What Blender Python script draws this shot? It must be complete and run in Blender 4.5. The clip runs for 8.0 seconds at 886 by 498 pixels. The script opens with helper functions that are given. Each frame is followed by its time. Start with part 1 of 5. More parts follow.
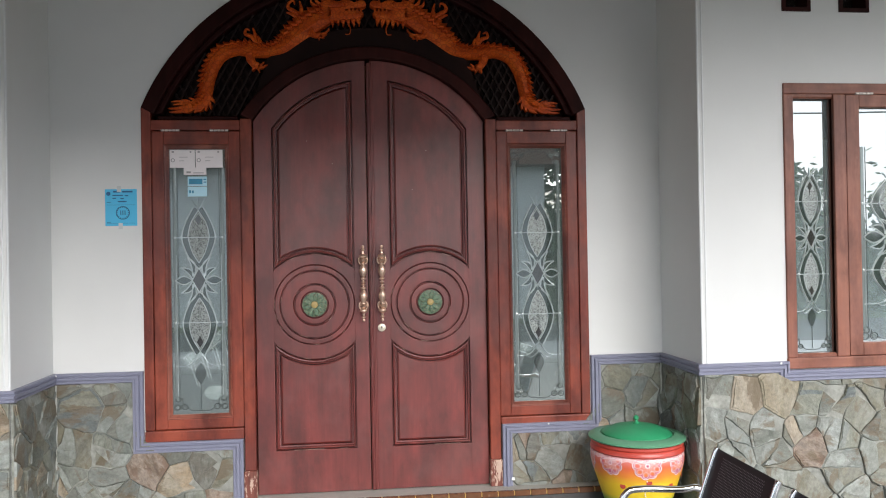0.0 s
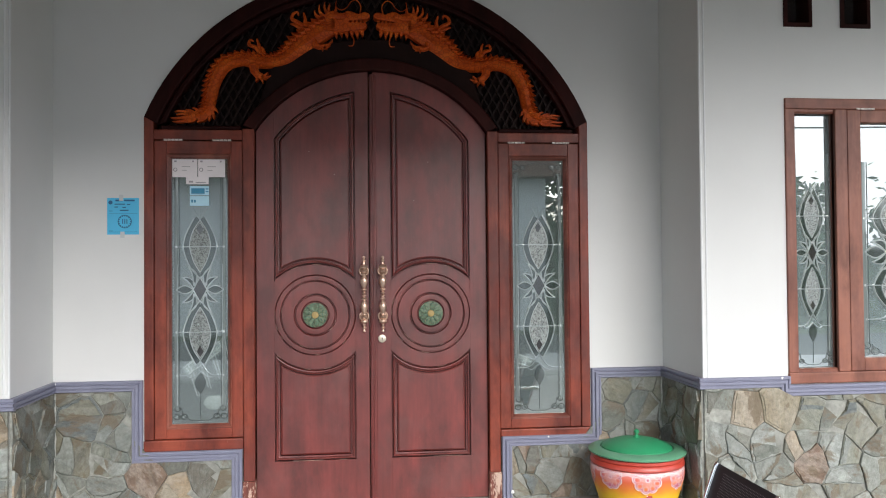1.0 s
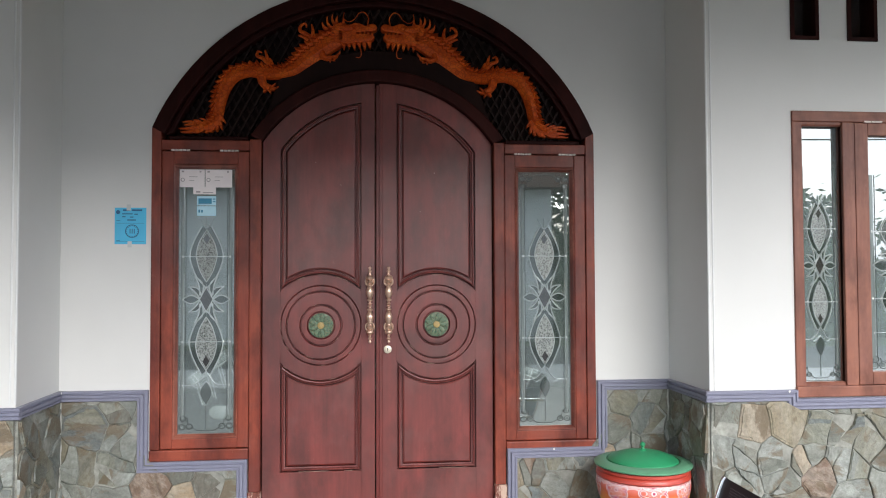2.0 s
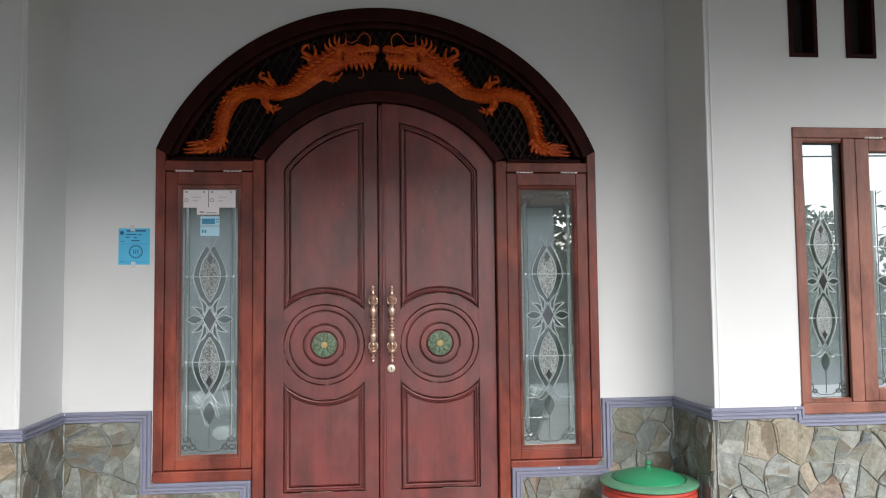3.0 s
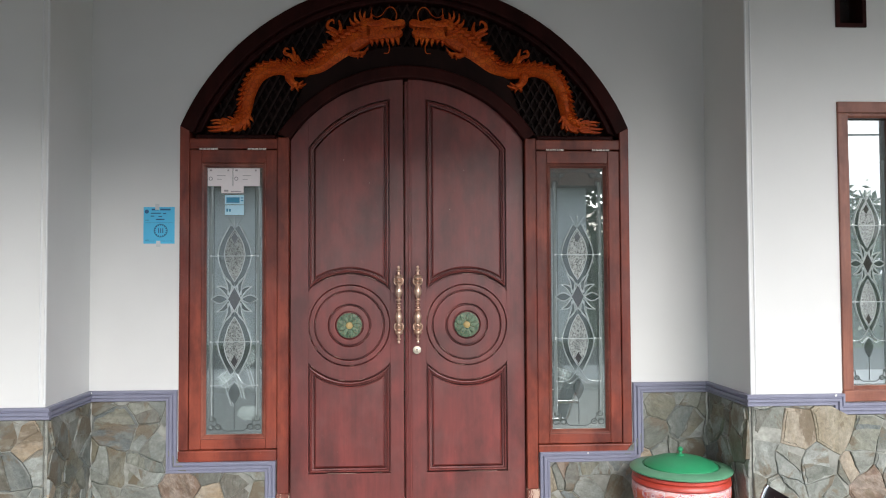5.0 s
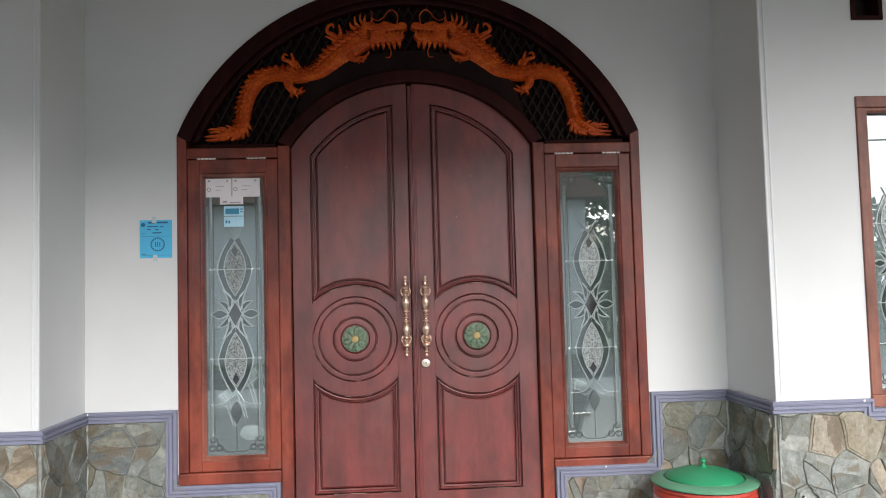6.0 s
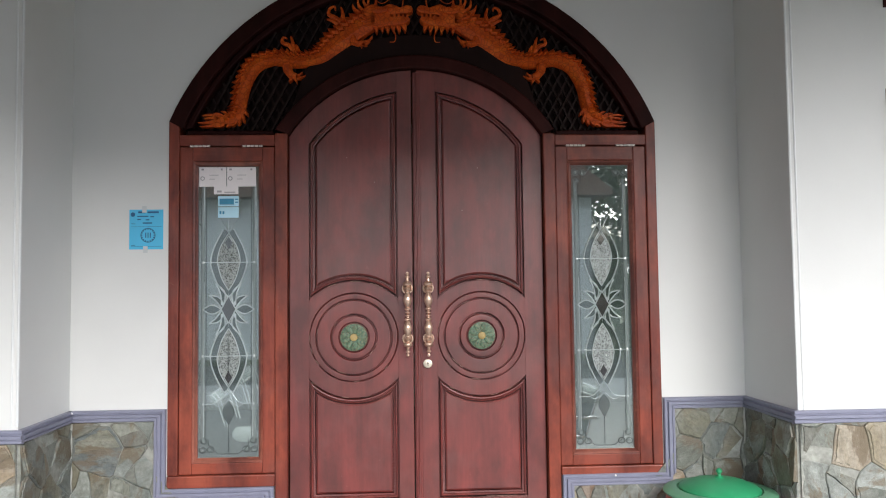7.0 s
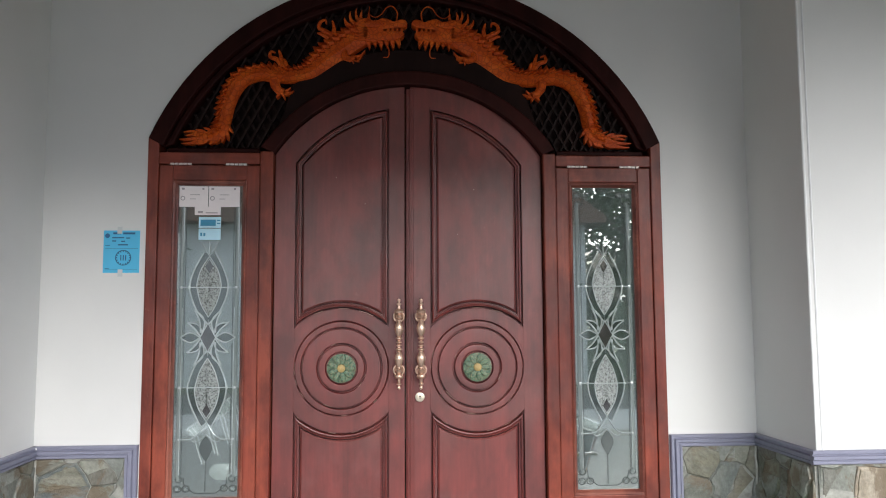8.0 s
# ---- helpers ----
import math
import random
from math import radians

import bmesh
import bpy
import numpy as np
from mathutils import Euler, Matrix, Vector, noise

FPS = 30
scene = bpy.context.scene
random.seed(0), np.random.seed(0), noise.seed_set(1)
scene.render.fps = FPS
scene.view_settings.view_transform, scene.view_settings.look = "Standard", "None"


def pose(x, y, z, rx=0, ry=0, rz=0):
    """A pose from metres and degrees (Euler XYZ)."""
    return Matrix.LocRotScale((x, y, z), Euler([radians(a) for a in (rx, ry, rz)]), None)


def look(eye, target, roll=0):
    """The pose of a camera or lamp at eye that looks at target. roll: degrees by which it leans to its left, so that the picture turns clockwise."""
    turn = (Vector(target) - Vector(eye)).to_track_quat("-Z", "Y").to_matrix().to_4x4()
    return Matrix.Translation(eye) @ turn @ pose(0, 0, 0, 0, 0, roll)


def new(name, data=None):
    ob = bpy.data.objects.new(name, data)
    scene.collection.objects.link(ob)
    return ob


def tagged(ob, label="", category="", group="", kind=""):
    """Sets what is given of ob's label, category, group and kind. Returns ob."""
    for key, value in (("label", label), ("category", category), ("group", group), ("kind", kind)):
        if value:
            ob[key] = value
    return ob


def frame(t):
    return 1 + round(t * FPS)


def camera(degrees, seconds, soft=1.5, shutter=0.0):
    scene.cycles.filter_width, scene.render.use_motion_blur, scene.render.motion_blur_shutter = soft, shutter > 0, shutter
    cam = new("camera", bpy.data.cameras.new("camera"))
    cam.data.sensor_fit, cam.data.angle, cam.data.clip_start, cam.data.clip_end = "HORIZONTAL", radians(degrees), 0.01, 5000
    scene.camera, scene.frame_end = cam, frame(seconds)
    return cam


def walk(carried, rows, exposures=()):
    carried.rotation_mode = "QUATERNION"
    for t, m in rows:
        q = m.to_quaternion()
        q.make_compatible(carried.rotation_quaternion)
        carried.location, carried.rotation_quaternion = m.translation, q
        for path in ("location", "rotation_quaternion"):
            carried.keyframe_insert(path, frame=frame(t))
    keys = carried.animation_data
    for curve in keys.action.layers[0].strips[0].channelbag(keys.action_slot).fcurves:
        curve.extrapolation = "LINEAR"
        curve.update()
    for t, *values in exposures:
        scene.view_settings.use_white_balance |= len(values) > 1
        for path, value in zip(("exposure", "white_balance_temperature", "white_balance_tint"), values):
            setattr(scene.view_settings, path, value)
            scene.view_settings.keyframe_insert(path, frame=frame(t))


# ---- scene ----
cam = camera(60.7, 8.0, soft=1.05)
PATH = [
    (0, (-0.066, -4.648, 1.453), (0.149, -2.659, 1.463), -1.0),
    (0.5, (-0.065, -4.645, 1.457), (0.157, -2.657, 1.478), -0.9),
    (1, (-0.068, -4.649, 1.456), (0.145, -2.661, 1.495), -0.5),
    (1.5, (-0.068, -4.648, 1.462), (0.131, -2.658, 1.506), -0.1),
    (3, (-0.076, -4.655, 1.456), (0.117, -2.667, 1.573), -0.6),
    (3.5, (-0.072, -4.653, 1.443), (0.106, -2.665, 1.562), -0.7),
    (4, (-0.045, -4.639, 1.452), (0.084, -2.646, 1.555), -0.5),
    (4.5, (-0.034, -4.617, 1.46), (0.092, -2.622, 1.525), 0.3),
    (5, (-0.036, -4.557, 1.457), (0.072, -2.561, 1.523), -0.3),
    (5.2, (-0.058, -4.53, 1.452), (0.047, -2.536, 1.559), -0.6),
    (6.3, (-0.101, -4.339, 1.413), (0.019, -2.346, 1.522), -1.6),
    (6.5, (-0.11, -4.299, 1.418), (0.025, -2.307, 1.522), -0.9),
    (7, (-0.082, -4.184, 1.418), (0.025, -2.19, 1.52), -0.7),
    (7.5, (-0.052, -4.083, 1.429), (0.022, -2.087, 1.539), -0.3),
    (8, (-0.082, -3.951, 1.422), (0.047, -1.963, 1.596), -0.3),
]
walk(cam, [(t, look(eye, target, roll)) for t, eye, target, roll in PATH], [(0, 1.82), (4.5, 1.85), (6.5, 1.94), (8.0, 1.98)])

# ---- world, sun, exposure ----
world = bpy.data.worlds.new("overcast_sky")
scene.world = world
world.use_nodes = True
wn, wl = world.node_tree.nodes, world.node_tree.links
sky = wn.new("ShaderNodeTexSky")
sky.sky_type, sky.sun_disc = "NISHITA", False
sky.sun_elevation, sky.sun_rotation = radians(26), radians(171)
sky.dust_density, sky.air_density = 4.0, 1.0
pale = wn.new("ShaderNodeMix")
pale.data_type = "RGBA"
pale.inputs["Factor"].default_value = 0.72
pale.inputs["B"].default_value = (11.25, 12.3, 14.3, 1)
wl.new(sky.outputs["Color"], pale.inputs["A"])
wl.new(pale.outputs["Result"], wn["Background"].inputs["Color"])
wn["Background"].inputs["Strength"].default_value = 0.065
sun = new("sun", bpy.data.lights.new("sun", "SUN"))
sun.data.energy, sun.data.angle, sun.data.color = 1.65, radians(42), (1, 0.99, 0.985)
sun.matrix_world = look((2.8, -10, 5.0), (0, 0, 0))


# ---- materials ----
class Mat:
    """A node material on one Principled shader, with small helpers."""

    def __init__(self, name, rough=0.5, metal=0.0, spec=0.5):
        self.m = bpy.data.materials.new(name)
        self.m.use_nodes = True
        self.n, self.l = self.m.node_tree.nodes, self.m.node_tree.links
        self.b = self.n["Principled BSDF"]
        self.b.inputs["Roughness"].default_value = rough
        self.b.inputs["Metallic"].default_value = metal
        self.b.inputs["Specular IOR Level"].default_value = spec
        self.coord = self.n.new("ShaderNodeTexCoord").outputs["Object"]

    def noise(self, scale, detail=4.0, stretch=(1, 1, 1), rough=0.55, world=False):
        mp = self.n.new("ShaderNodeMapping")
        mp.inputs["Scale"].default_value = stretch
        if world:
            self.l.new(self.n.new("ShaderNodeNewGeometry").outputs["Position"], mp.inputs["Vector"])
        else:
            self.l.new(self.coord, mp.inputs["Vector"])
        t = self.n.new("ShaderNodeTexNoise")
        t.inputs["Scale"].default_value, t.inputs["Detail"].default_value, t.inputs["Roughness"].default_value = scale, detail, rough
        self.l.new(mp.outputs["Vector"], t.inputs["Vector"])
        return t.outputs["Fac"]

    def ramp(self, fac, stops, constant=False):
        r = self.n.new("ShaderNodeValToRGB")
        if constant:
            r.color_ramp.interpolation = "CONSTANT"
        e = r.color_ramp.elements
        while len(e) < len(stops):
            e.new(0.5)
        for el, (p, c) in zip(e, stops):
            el.position, el.color = p, (*c, 1)
        self.l.new(fac, r.inputs["Fac"])
        return r.outputs["Color"]

    def mix(self, fac, a, b, mode="MIX"):
        x = self.n.new("ShaderNodeMix")
        x.data_type, x.blend_type = "RGBA", mode
        for key, v in (("Factor", fac), ("A", a), ("B", b)):
            if isinstance(v, tuple):
                x.inputs[key].default_value = (*v, 1)
            elif isinstance(v, float):
                x.inputs[key].default_value = v
            else:
                self.l.new(v, x.inputs[key])
        return x.outputs["Result"]

    def color(self, c):
        if isinstance(c, tuple):
            self.b.inputs["Base Color"].default_value = (*c, 1)
        else:
            self.l.new(c, self.b.inputs["Base Color"])
        return self

    def rough(self, fac, lo, hi):
        r = self.n.new("ShaderNodeMapRange")
        r.inputs["To Min"].default_value, r.inputs["To Max"].default_value = lo, hi
        self.l.new(fac, r.inputs["Value"])
        self.l.new(r.outputs["Result"], self.b.inputs["Roughness"])
        return self

    def bump(self, fac, strength, distance=0.01):
        bp = self.n.new("ShaderNodeBump")
        bp.inputs["Strength"].default_value, bp.inputs["Distance"].default_value = strength, distance
        self.l.new(fac, bp.inputs["Height"])
        prev = self.b.inputs["Normal"].links
        if prev:
            self.l.new(prev[0].from_socket, bp.inputs["Normal"])
        self.l.new(bp.outputs["Normal"], self.b.inputs["Normal"])
        return self


def plain(name, c, rough=0.5, metal=0.0, var=0.12, scale=30.0, bump=0.05):
    """A surface with mottling at two scales."""
    m = Mat(name, rough, metal)
    lo, hi = tuple(v * (1 - var) for v in c), tuple(min(1, v * (1 + var)) for v in c)
    f = m.noise(scale, world=True)
    g = m.noise(scale * 0.12, world=True)
    m.color(m.mix(g, m.ramp(f, [(0.3, lo), (0.7, hi)]), tuple(v * (1 - 0.6 * var) for v in c)))
    m.rough(f, max(0.03, rough - 0.06), min(1, rough + 0.06))
    if bump:
        m.bump(f, bump, 0.004)
    return m.m


def wood(name, dark, mid, light, rough=0.34, along="z", gloss=0.4, varnish=0.0, chips=0.0):
    """Stained and varnished timber, grain along one axis, with faded patches."""
    m = Mat(name, rough, 0, gloss)
    m.b.inputs["Coat Weight"].default_value, m.b.inputs["Coat Roughness"].default_value = varnish, 0.38
    st = {"z": (1, 1, 0.06), "x": (0.06, 1, 1)}[along]
    g = m.mix(0.66, m.noise(55, 5, st, 0.6, True), m.noise(7, 5, (1, 1, 0.30) if along == "z" else (0.22, 1, 1), 0.6, True))
    big = m.noise(2.2, 3, (1, 1, 0.5), 0.5, True)
    fine = m.noise(220, 3, st, 0.6, True)
    c = m.ramp(g, [(0.25, dark), (0.5, mid), (0.8, light)])
    c = m.mix(m.ramp(big, [(0.42, (0, 0, 0)), (0.68, (1, 1, 1))]), c, m.mix(0.5, c, light))
    c = m.mix(m.ramp(m.noise(5.5, 5, (1, 1, 0.45), 0.65, True), [(0.44, (0, 0, 0)), (0.66, (0.8, 0.8, 0.8))]), c, dark)
    if chips:
        # scuffed varnish: small pale nicks and dull greyish rubs
        nick = m.noise(34, 6, (1, 1, 0.7), 0.7, True)
        c = m.mix(m.ramp(nick, [(0.665, (0, 0, 0)), (0.70, (0.55 * chips, 0.55 * chips, 0.55 * chips))]), c, (0.36, 0.20, 0.15))
        rub = m.noise(3.4, 5, (1, 1, 0.8), 0.62, True)
        c = m.mix(m.ramp(rub, [(0.48, (0, 0, 0)), (0.66, (0.32, 0.32, 0.32))]), c, (0.17, 0.075, 0.066))
    m.color(c).rough(big, rough - 0.05, rough + 0.14)
    m.bump(fine, 0.08, 0.002).bump(g, 0.06, 0.003)
    return m.m


def wall_paint():
    m = Mat("white_wall_paint", 0.6)
    f = m.noise(1.3, 3, world=True)
    c = m.ramp(f, [(0.3, (0.662, 0.668, 0.655)), (0.7, (0.712, 0.716, 0.702))])
    m.color(c).bump(m.noise(140, 4, world=True), 0.12, 0.002).bump(m.noise(9, 3, world=True), 0.06, 0.01)
    return m.m


def stone_mat(name, stops, wear=(0.30, 0.30, 0.27)):
    """Split slate: each stone has its own tone and its own run of layers."""
    m = Mat(name, 0.5)
    rnd = m.n.new("ShaderNodeObjectInfo").outputs["Random"]
    turn = m.n.new("ShaderNodeMath")
    turn.operation = "MULTIPLY"
    turn.inputs[1].default_value = 25.0
    m.l.new(rnd, turn.inputs[0])
    rot = m.n.new("ShaderNodeVectorRotate")
    rot.rotation_type = "EULER_XYZ"
    axis = m.n.new("ShaderNodeCombineXYZ")
    for k in ("X", "Y", "Z"):
        m.l.new(turn.outputs[0], axis.inputs[k])
    m.l.new(m.n.new("ShaderNodeNewGeometry").outputs["Position"], rot.inputs["Vector"])
    m.l.new(axis.outputs[0], rot.inputs["Rotation"])
    m.coord = rot.outputs["Vector"]
    isl = m.n.new("ShaderNodeNewGeometry").outputs["Random Per Island"]
    blend = m.n.new("ShaderNodeMath")
    blend.operation = "MULTIPLY_ADD"
    m.l.new(isl, blend.inputs[0])
    blend.inputs[1].default_value = 0.45
    m.l.new(rnd, blend.inputs[2])
    wrap = m.n.new("ShaderNodeMath")
    wrap.operation = "FRACT"
    m.l.new(blend.outputs[0], wrap.inputs[0])
    c = m.ramp(wrap.outputs[0], stops)
    a = m.noise(7, 7, (1, 1, 2.0), 0.66)
    b = m.noise(48, 6, (1, 1, 1), 0.65)
    lay = m.noise(9, 7, (0.6, 0.6, 2.2), 0.68)
    c = m.mix(m.ramp(a, [(0.44, (0, 0, 0)), (0.56, (0.9, 0.9, 0.9))]), c, m.mix(0.6, c, wear))
    c = m.mix(0.5, c, m.ramp(lay, [(0.34, (0.28, 0.28, 0.25)), (0.45, (0.72, 0.72, 0.69)), (0.56, (0.98, 0.98, 0.97)), (0.68, (1.25, 1.25, 1.22))]), "MULTIPLY")
    c = m.mix(0.65, c, m.ramp(b, [(0.3, (0.5, 0.5, 0.48)), (0.7, (1.15, 1.15, 1.15))]), "MULTIPLY")
    c = m.mix(m.ramp(m.noise(4.1, 6, (1, 1, 2.4), 0.66), [(0.53, (0, 0, 0)), (0.60, (0.75, 0.75, 0.75))]), c, (0.16, 0.115, 0.07))
    c = m.mix(1.0, c, (0.85, 0.875, 0.87), "MULTIPLY")
    m.color(c).rough(b, 0.30, 0.60)
    m.bump(b, 0.35, 0.008).bump(lay, 0.5, 0.015).bump(a, 0.4, 0.02)
    return m.m


def glass_mat(name, tint, haze, mirror, rough=0.0, grain=0.0, hazy=(0.42, 0.49, 0.46)):
    """Coated window glass: partly mirror, partly clear, partly hazed."""
    m = Mat(name)
    n, l = m.n, m.l
    out = n["Material Output"]
    n.remove(m.b)
    tr = n.new("ShaderNodeBsdfTransparent")
    tr.inputs["Color"].default_value = (*tint, 1)
    df = n.new("ShaderNodeBsdfDiffuse")
    df.inputs["Color"].default_value = (*hazy, 1)
    gl = n.new("ShaderNodeBsdfGlossy")
    gl.inputs["Roughness"].default_value = rough
    gl.inputs["Color"].default_value = (0.9, 0.95, 0.94, 1)
    a, b = n.new("ShaderNodeMixShader"), n.new("ShaderNodeMixShader")
    a.inputs[0].default_value, b.inputs[0].default_value = haze, mirror
    l.new(tr.outputs[0], a.inputs[1]), l.new(df.outputs[0], a.inputs[2])
    l.new(a.outputs[0], b.inputs[1]), l.new(gl.outputs[0], b.inputs[2])
    l.new(b.outputs[0], out.inputs["Surface"])
    if grain:
        l.new(m.ramp(m.noise(120, 4, world=True), [(0.38, tuple(v * 0.55 for v in hazy)), (0.6, tuple(min(1, v * 1.4) for v in hazy))]), df.inputs["Color"])
        bp = n.new("ShaderNodeBump")
        bp.inputs["Strength"].default_value, bp.inputs["Distance"].default_value = grain, 0.004
        l.new(m.noise(95, 3, world=True), bp.inputs["Height"])
        l.new(bp.outputs["Normal"], gl.inputs["Normal"]), l.new(bp.outputs["Normal"], df.inputs["Normal"])
    return m.m


def worn_wood(name, dark, mid, light, bare):
    """Red paint flaked off in streaks down to bare pale timber."""
    m = Mat(name, 0.55)
    g = m.noise(60, 5, (1, 1, 0.1), 0.6, True)
    flake = m.noise(38, 5, (1, 1, 0.35), 0.62, True)
    c = m.ramp(g, [(0.25, dark), (0.5, mid), (0.8, light)])
    m.color(m.mix(m.ramp(flake, [(0.50, (0, 0, 0)), (0.55, (1, 1, 1))]), c, bare))
    m.bump(flake, 0.4, 0.004)
    return m.m


WALL = wall_paint()
DOOR = wood("mahogany_door", (0.071, 0.0112, 0.0094), (0.161, 0.0250, 0.0205), (0.275, 0.046, 0.037), 0.42, gloss=0.5, varnish=0.65, chips=0.25)
FRAME = wood("mahogany_frame", (0.068, 0.0115, 0.0078), (0.180, 0.031, 0.019), (0.40, 0.090, 0.047), 0.42, gloss=0.3, varnish=0.2, chips=0.6)
FRAME_X = wood("mahogany_rail", (0.068, 0.0115, 0.0078), (0.180, 0.031, 0.019), (0.40, 0.090, 0.047), 0.42, "x", gloss=0.3, varnish=0.2, chips=0.6)
WINDOW = wood("sun_bleached_mahogany", (0.105, 0.030, 0.018), (0.23, 0.078, 0.047), (0.38, 0.155, 0.098), 0.45, gloss=0.5, chips=0.7)
WINDOW_X = wood("sun_bleached_rail", (0.105, 0.030, 0.018), (0.23, 0.078, 0.047), (0.38, 0.155, 0.098), 0.45, "x", gloss=0.5, chips=0.7)
# frame mahogany again, with the shade high on the wall painted in
ARCH = wood("shade_darkened_mahogany", (0.013, 0.0026, 0.0022), (0.024, 0.0047, 0.004), (0.042, 0.0082, 0.007), 0.5, gloss=0.1)
# near-black base colour carries the shade inside the transom
SHADE_BLACK = wood("shade_black_wood", (0.008, 0.0030, 0.0025), (0.014, 0.0048, 0.004), (0.022, 0.0075, 0.006), 0.65, gloss=0.15)
BEADWOOD = wood("rubbed_mahogany_bead", (0.075, 0.016, 0.012), (0.185, 0.042, 0.026), (0.42, 0.15, 0.10), 0.30, "x", gloss=0.6, chips=1.0)
# darker copy of the mahogany: shade over the leaves is in the colour
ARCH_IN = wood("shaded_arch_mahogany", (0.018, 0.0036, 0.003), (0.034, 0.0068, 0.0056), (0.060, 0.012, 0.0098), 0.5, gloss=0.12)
# slats darkened too, for the shade they stand in
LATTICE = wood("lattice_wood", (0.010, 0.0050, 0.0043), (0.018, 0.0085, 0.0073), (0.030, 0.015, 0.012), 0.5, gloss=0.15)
WORN = worn_wood("flaked_mahogany", (0.09, 0.025, 0.018), (0.17, 0.05, 0.035), (0.25, 0.08, 0.055), (0.52, 0.37, 0.29))


def dragon_wood():
    """Orange-stained carving with small cut scales, darker along the cuts."""
    m = Mat("orange_carved_wood", 0.5, 0, 0.2)
    g = m.noise(26, 5, (0.5, 1, 1), 0.6, True)
    v = m.n.new("ShaderNodeTexVoronoi")
    v.feature = "DISTANCE_TO_EDGE"
    v.inputs["Scale"].default_value = 38.0
    m.l.new(m.n.new("ShaderNodeNewGeometry").outputs["Position"], v.inputs["Vector"])
    cut = m.ramp(v.outputs["Distance"], [(0.0, (0.6, 0.6, 0.6)), (0.12, (0, 0, 0))])
    c = m.ramp(g, [(0.3, (0.44, 0.055, 0.006)), (0.5, (0.62, 0.092, 0.009)), (0.72, (0.78, 0.165, 0.018))])
    c = m.mix(m.ramp(m.noise(5, 4, world=True), [(0.45, (0, 0, 0)), (0.7, (0.5, 0.5, 0.5))]), c, (0.46, 0.060, 0.012))
    m.color(m.mix(cut, c, (0.24, 0.026, 0.006))).bump(cut, -0.5, 0.004).bump(g, 0.15, 0.003)
    return m.m


DRAGON = dragon_wood()
TRIM = plain("lilac_grey_paint", (0.222, 0.228, 0.305), 0.45, var=0.1, scale=18)
BEAD = plain("white_corner_bead", (0.72, 0.73, 0.73), 0.5, var=0.05)
POINTING = plain("pale_pointing", (0.50, 0.50, 0.46), 0.9, var=0.25, scale=40, bump=0.4)
MORTAR = plain("grey_mortar", (0.31, 0.315, 0.28), 0.9, var=0.5, scale=25, bump=0.6)
STONE = stone_mat("greenish_slate", [(0.0, (0.14, 0.15, 0.125)), (0.15, (0.34, 0.35, 0.315)), (0.30, (0.18, 0.205, 0.21)), (0.45, (0.24, 0.215, 0.155)),
                                      (0.60, (0.33, 0.335, 0.28)), (0.75, (0.44, 0.455, 0.43)), (0.88, (0.27, 0.29, 0.27)), (1.0, (0.15, 0.13, 0.10))])
STONE_WARM = stone_mat("tan_slate", [(0.0, (0.46, 0.34, 0.23)), (0.5, (0.38, 0.33, 0.24)), (1.0, (0.48, 0.39, 0.30))], (0.47, 0.41, 0.34))
STONE_BROWN = stone_mat("rusty_slate", [(0.0, (0.20, 0.12, 0.08)), (1.0, (0.26, 0.18, 0.13))], (0.5, 0.42, 0.36))
BRONZE = plain("rosy_bronze", (0.74, 0.52, 0.40), 0.32, 0.75, 0.2, 60)
BRASS = plain("pale_brass", (0.80, 0.72, 0.58), 0.4, 0.5, 0.12, 60)
KEYHOLE = plain("dark_keyhole", (0.03, 0.025, 0.02), 0.6)
STEEL = plain("pale_hinge_steel", (0.82, 0.74, 0.70), 0.45, 0.2, 0.1)
def petal_paint():
    """Dark green enamel rubbed through to ochre here and there."""
    m = Mat("green_petal_paint", 0.45)
    f, g = m.noise(70, 5, world=True), m.noise(160, 4, world=True)
    c = m.ramp(f, [(0.35, (0.022, 0.062, 0.038)), (0.52, (0.075, 0.165, 0.10)), (0.66, (0.17, 0.25, 0.16))])
    m.color(m.mix(m.ramp(g, [(0.50, (0, 0, 0)), (0.64, (0.85, 0.85, 0.85))]), c, (0.30, 0.23, 0.13))).bump(g, 0.3, 0.003)
    return m.m


SCUFF = plain("bare_scuffed_wood", (0.50, 0.33, 0.28), 0.6, var=0.25, scale=60)
PETAL = petal_paint()
SEED = plain("tan_flower_centre", (0.50, 0.36, 0.14), 0.5, var=0.3, scale=200, bump=0.3)
GLASS = glass_mat("hazed_green_glass", (0.93, 0.97, 0.96), 0.26, 0.19, hazy=(0.24, 0.295, 0.29))
GLASS_R = glass_mat("window_glass", (0.42, 0.50, 0.49), 0.55, 0.36, hazy=(0.36, 0.43, 0.445))
BEVEL = glass_mat("bevelled_glass_strip", (0.7, 0.76, 0.75), 0.70, 0.30, 0.12, hazy=(0.66, 0.72, 0.71))
CORNER = glass_mat("etched_corner_glass", (0.5, 0.55, 0.54), 0.6, 0.08, 0.1, hazy=(0.30, 0.35, 0.34))
RIBBON = glass_mat("smoky_ribbon_glass", (0.34, 0.40, 0.39), 0.50, 0.16, 0.05, hazy=(0.10, 0.125, 0.12))
LEADING = plain("dark_leading", (0.10, 0.115, 0.11), 0.4, 0.3, var=0.2)
PEBBLED = glass_mat("pebbled_glass", (0.7, 0.75, 0.74), 0.55, 0.06, 0.22, 0.9, (0.33, 0.355, 0.345))
DIAMOND = glass_mat("smoked_glass", (0.2, 0.2, 0.2), 0.45, 0.15, 0.05, hazy=(0.10, 0.09, 0.09))
BLUE_PAPER = plain("blue_paper", (0.09, 0.53, 0.82), 0.6, var=0.06, scale=12)
